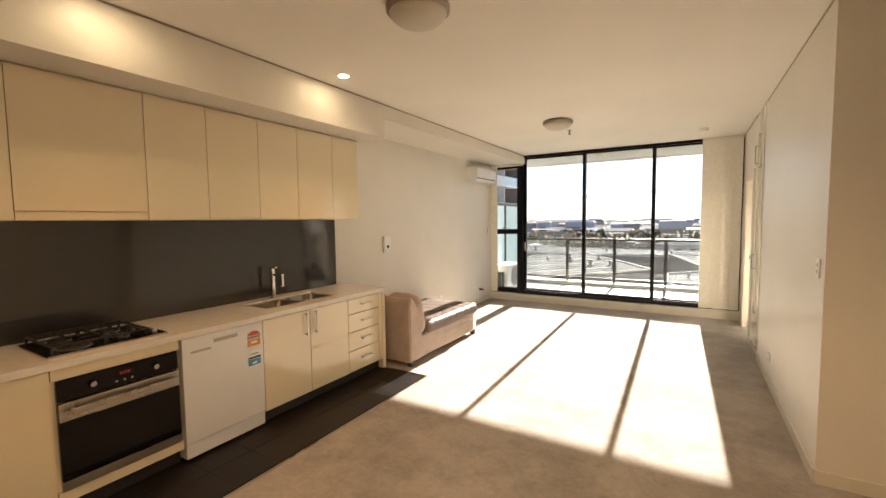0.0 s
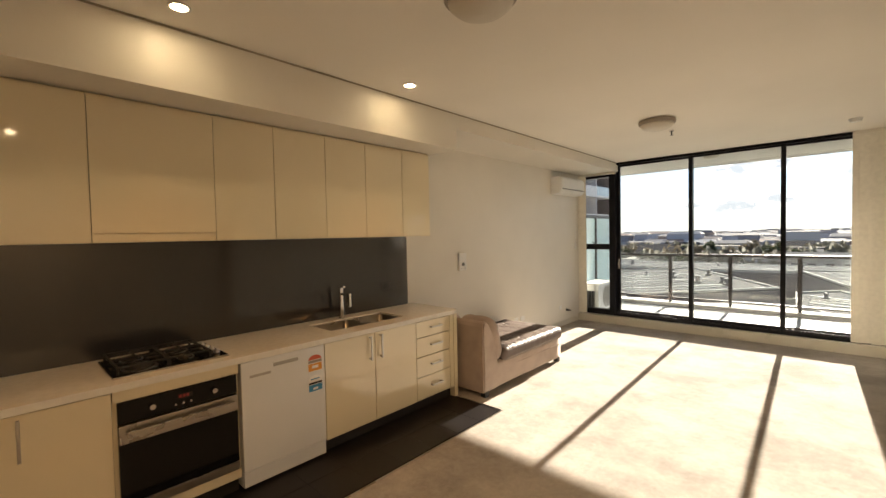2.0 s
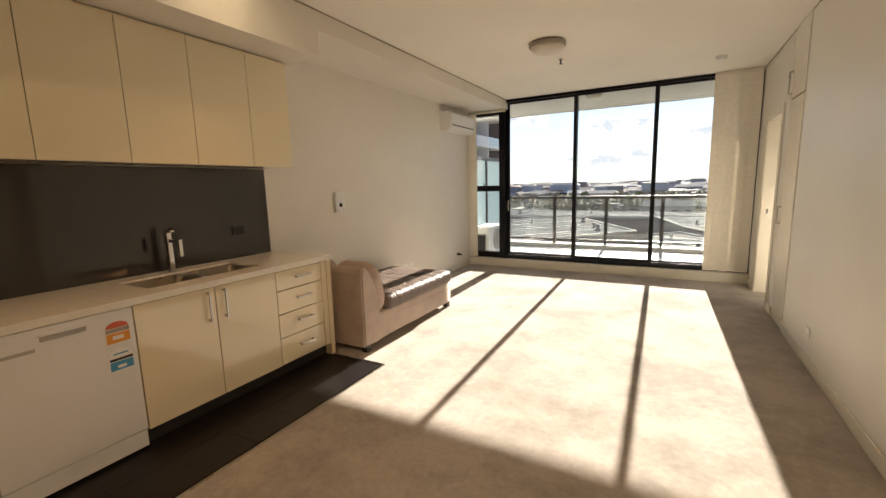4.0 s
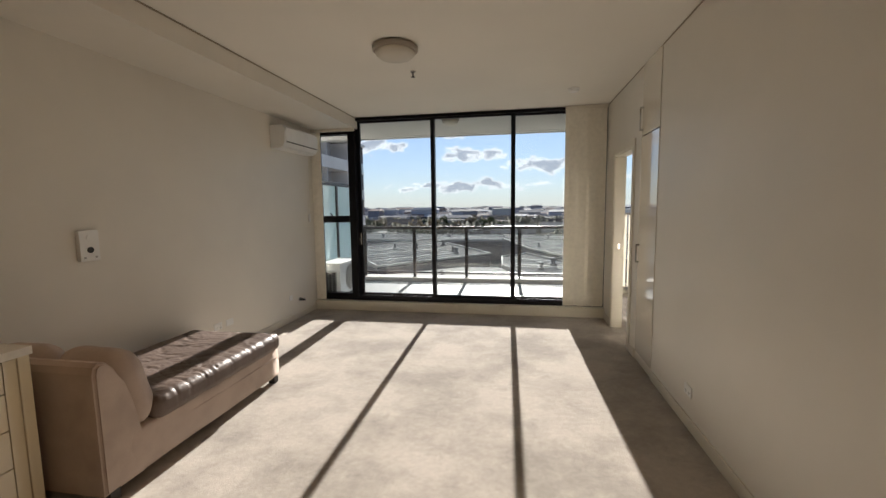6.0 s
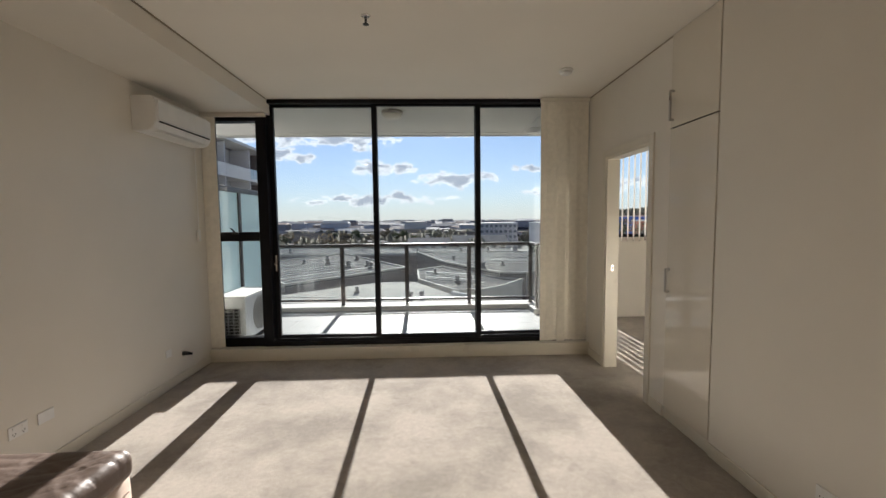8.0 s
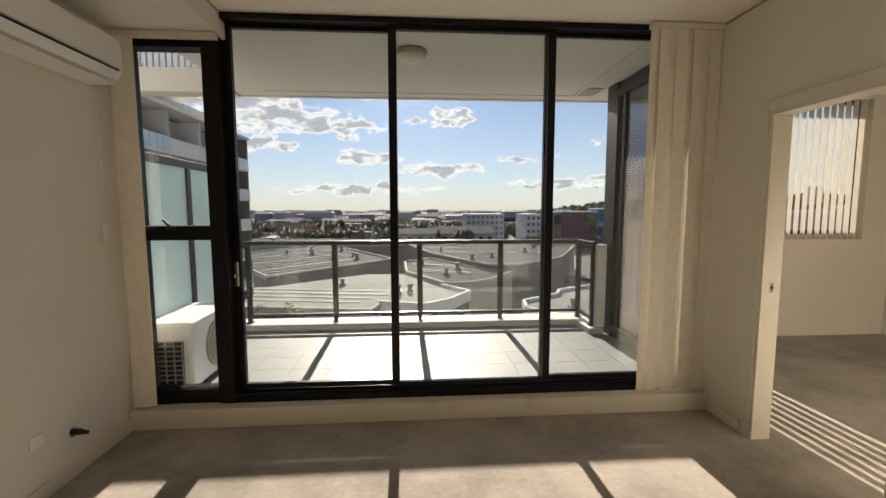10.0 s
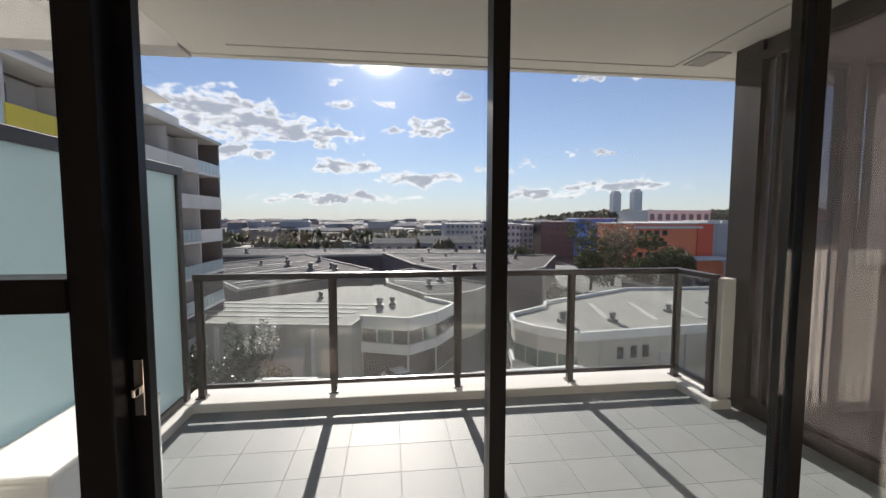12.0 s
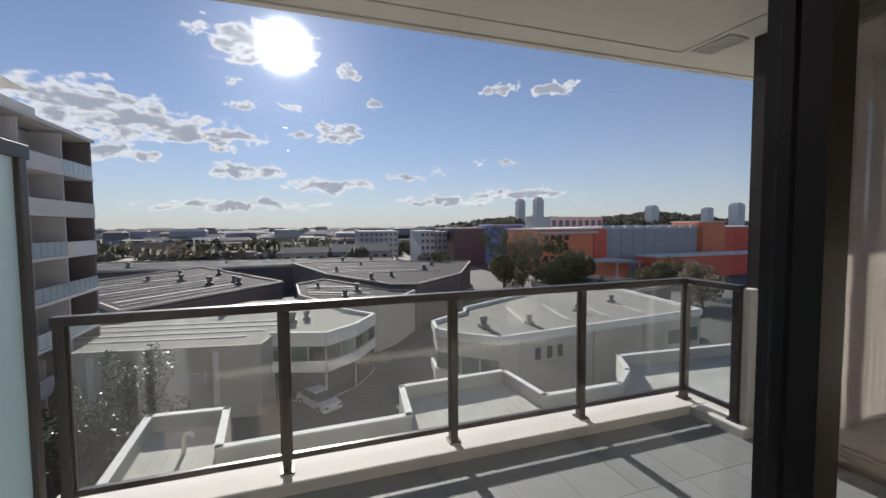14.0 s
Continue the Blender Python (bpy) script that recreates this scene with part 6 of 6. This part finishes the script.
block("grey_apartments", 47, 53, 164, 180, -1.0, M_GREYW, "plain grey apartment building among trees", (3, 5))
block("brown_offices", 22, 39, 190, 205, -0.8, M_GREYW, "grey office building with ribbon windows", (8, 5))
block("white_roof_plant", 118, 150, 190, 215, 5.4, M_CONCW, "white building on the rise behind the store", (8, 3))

hill = bmesh.new()
bmesh.ops.create_grid(hill, x_segments=60, y_segments=14, size=1, matrix=Matrix.Translation((900, 1000, ZG)) @ Matrix.Diagonal((640, 190, 1, 1)))
for v in hill.verts:
    fx, fy = (v.co.x - 900) / 640, (v.co.y - 1000) / 190
    v.co.z += max(0, (1 - fy * fy)) * max(0, 1 - fx * fx) * (36 + 10 * math.sin(fx * 7) + 8 * noise.noise(v.co * 0.01)) - 2
solid("hill", hill, M_FART, "wooded low hill on the skyline", "hill", "structure")


# shaft and window bands take pale colours in place of haze
def tower(x, y, top, w, cap):
    t = thing("tower_block", (x, y, ZG), "high-rise residential tower on the hill, paled for haze", "tower", "tower blocks")
    part("shaft", box(x - w / 2, x + w / 2, y - w / 2, y + w / 2, ZG, top), M_TOWER, t)
    part("crown", box(x - w * 0.36, x + w * 0.36, y - w * 0.36, y + w * 0.36, top, top + cap), M_TOWER, t)
    for k in range(int((top - 8) / 3.4)):
        z = 8 + k * 3.4
        part("window_band", box(x - w / 2 - 0.2, x + w / 2 + 0.2, y - w / 2 - 0.25, y - w / 2 + 0.2, z, z + 1.3), M_BALU, t)


tower(551, 900, 64, 19, 5)
tower(508, 912, 60, 18, 5)
tower(885, 880, 48, 24, 4)
tower(1010, 820, 42, 20, 3)
tower(1090, 800, 52, 26, 5)

# ---- suburb: countable houses nearer by, one joined sheet of far ones ----
rng = random.Random(21)
blocked = [(-62, 40, 55, 142), (40, 180, 55, 180), (18, 84, 145, 210), (112, 155, 185, 220)]


def free(x, y):
    return not any(a < x < b and c < y < d for a, b, c, d in blocked)


def gable(bw_, br, x, y, w, d, h, rise, z):
    bx(bw_, x - w / 2, x + w / 2, y - d / 2, y + d / 2, z, z + h)
    if rise < 0.3:
        bx(br, x - w / 2 - 0.3, x + w / 2 + 0.3, y - d / 2 - 0.3, y + d / 2 + 0.3, z + h, z + h + 0.3)
        return
    vs = [br.verts.new(p) for p in ((x - w / 2 - 0.4, y - d / 2 - 0.4, z + h), (x + w / 2 + 0.4, y - d / 2 - 0.4, z + h), (x + w / 2 + 0.4, y + d / 2 + 0.4, z + h), (x - w / 2 - 0.4, y + d / 2 + 0.4, z + h),
                                     (x - w / 2 - 0.4, y, z + h + rise), (x + w / 2 + 0.4, y, z + h + rise))]
    for f in ((0, 1, 5, 4), (2, 3, 4, 5), (0, 4, 3), (1, 2, 5), (3, 2, 1, 0)):
        br.faces.new([vs[i] for i in f])


made = 0
while made < 110:
    y = rng.uniform(145, 330)
    x = rng.uniform(-0.5 * y, 1.0 * y)
    if not free(x, y):
        continue
    w, d, h = rng.uniform(8, 20), rng.uniform(8, 14), rng.uniform(3.5, 6.5)
    wm, rm = bmesh.new(), bmesh.new()
    gable(wm, rm, x, y, w, d, h, rng.choice((0, 0, 1.6, 2.4)), ZG)
    hs = thing("house", (x, y, ZG), "small pale suburban building under a low roof", "house", "suburban houses")
    part("wall", wm, rng.choice((M_CONC, M_GREYW, M_GREYW, M_BROWNW)), hs)
    part("roof", rm, rng.choice((M_DARKROOF, M_METALROOF, M_DARKROOF, M_DARKROOF)), hs)
    nwin = int(w / 3)
    for k in range(nwin):
        part("window", box(x - w / 2 + (k + 0.25) * w / nwin, x - w / 2 + (k + 0.7) * w / nwin, y - d / 2 - 0.08, y - d / 2 + 0.05, ZG + h * 0.45, ZG + h * 0.8), M_NBGLASS, hs)
    made += 1


def grow(verts, faces, c, rx, rz, rng_):
    """A rough lumpy clump of far foliage."""
    base = len(verts)
    n = 7
    for j, (hh, rr) in enumerate(((0.0, 0.55), (0.4, 1.0), (0.8, 0.75), (1.1, 0.15))):
        for i in range(n):
            a = 2 * math.pi * i / n + j * 0.3
            k = rr * rx * rng_.uniform(0.6, 1.25)
            verts.append((c[0] + k * math.cos(a), c[1] + k * math.sin(a), c[2] + hh * rz * rng_.uniform(0.8, 1.2)))
    for j in range(3):
        for i in range(n):
            faces.append((base + j * n + i, base + j * n + (i + 1) % n, base + (j + 1) * n + (i + 1) % n, base + (j + 1) * n + i))


def joined(name, verts, faces, material, label, category):
    me = bpy.data.meshes.new(name)
    me.from_pydata(verts, [], faces)
    me.materials.append(material)
    return tagged(new(name, me), label, category, "", "stuff")


wv, wf_, rv, rf = [], [], [], []


def far_house(x, y, w, d, h, rise, z):
    b = len(wv)
    wv.extend([(x + sx * w / 2, y + sy * d / 2, z + sz * h) for sz in (0, 1) for sx, sy in ((-1, -1), (1, -1), (1, 1), (-1, 1))])
    for i in range(4):
        wf_.append((b + i, b + (i + 1) % 4, b + 4 + (i + 1) % 4, b + 4 + i))
    b = len(rv)
    w2, d2 = w / 2 + 0.5, d / 2 + 0.5
    rv.extend([(x - w2, y - d2, z + h), (x + w2, y - d2, z + h), (x + w2, y + d2, z + h), (x - w2, y + d2, z + h), (x - w2 * 0.8, y, z + h + rise), (x + w2 * 0.8, y, z + h + rise)])
    rf.extend([(b, b + 1, b + 5, b + 4), (b + 2, b + 3, b + 4, b + 5), (b, b + 4, b + 3), (b + 1, b + 2, b + 5)])


for i in range(4200):
    y = 330 + 2300 * rng.random() ** 1.6
    x = rng.uniform(-0.6 * y, 1.15 * y)
    if 300 < x < 1500 and 830 < y < 1170:
        continue
    s = 1 + y / 1500
    far_house(x, y, rng.uniform(7, 20) * s, rng.uniform(8, 14), rng.uniform(3.5, 7) * (1 + (rng.random() < 0.04) * 0.9), rng.choice((0.3, 1.4, 2.0)), ZG - max(0, 0.0006 * (math.hypot(x, y) - 900)))
joined("far_suburb_walls", wv, wf_, M_FARB, "far suburban buildings to the horizon", "suburb")
joined("far_suburb_roofs", rv, rf, M_FARR, "far suburban roofs to the horizon", "suburb")
tv, tf = [], []
for i in range(4300):
    y = 150 + 2500 * rng.random() ** 1.9
    x = rng.uniform(-0.6 * y, 1.15 * y)
    if not free(x, y):
        continue
    s = 1 + y / 1800
    grow(tv, tf, (x, y, ZG - max(0, 0.0006 * (math.hypot(x, y) - 900))), rng.uniform(1.8, 4.2) * s, rng.uniform(3.5, 7.0), rng)
for i in range(900):
    fx, fy = rng.uniform(-0.95, 0.95), rng.uniform(-0.8, 0.2)
    zz = max(0, (1 - fy * fy)) * max(0, 1 - fx * fx) * (36 + 10 * math.sin(fx * 7)) - 3
    grow(tv, tf, (900 + fx * 640, 1000 + fy * 190, ZG + zz), rng.uniform(5, 11), rng.uniform(7, 13), rng)
joined("far_woods", tv, tf, M_FART, "dark tree canopies among the far houses", "trees")
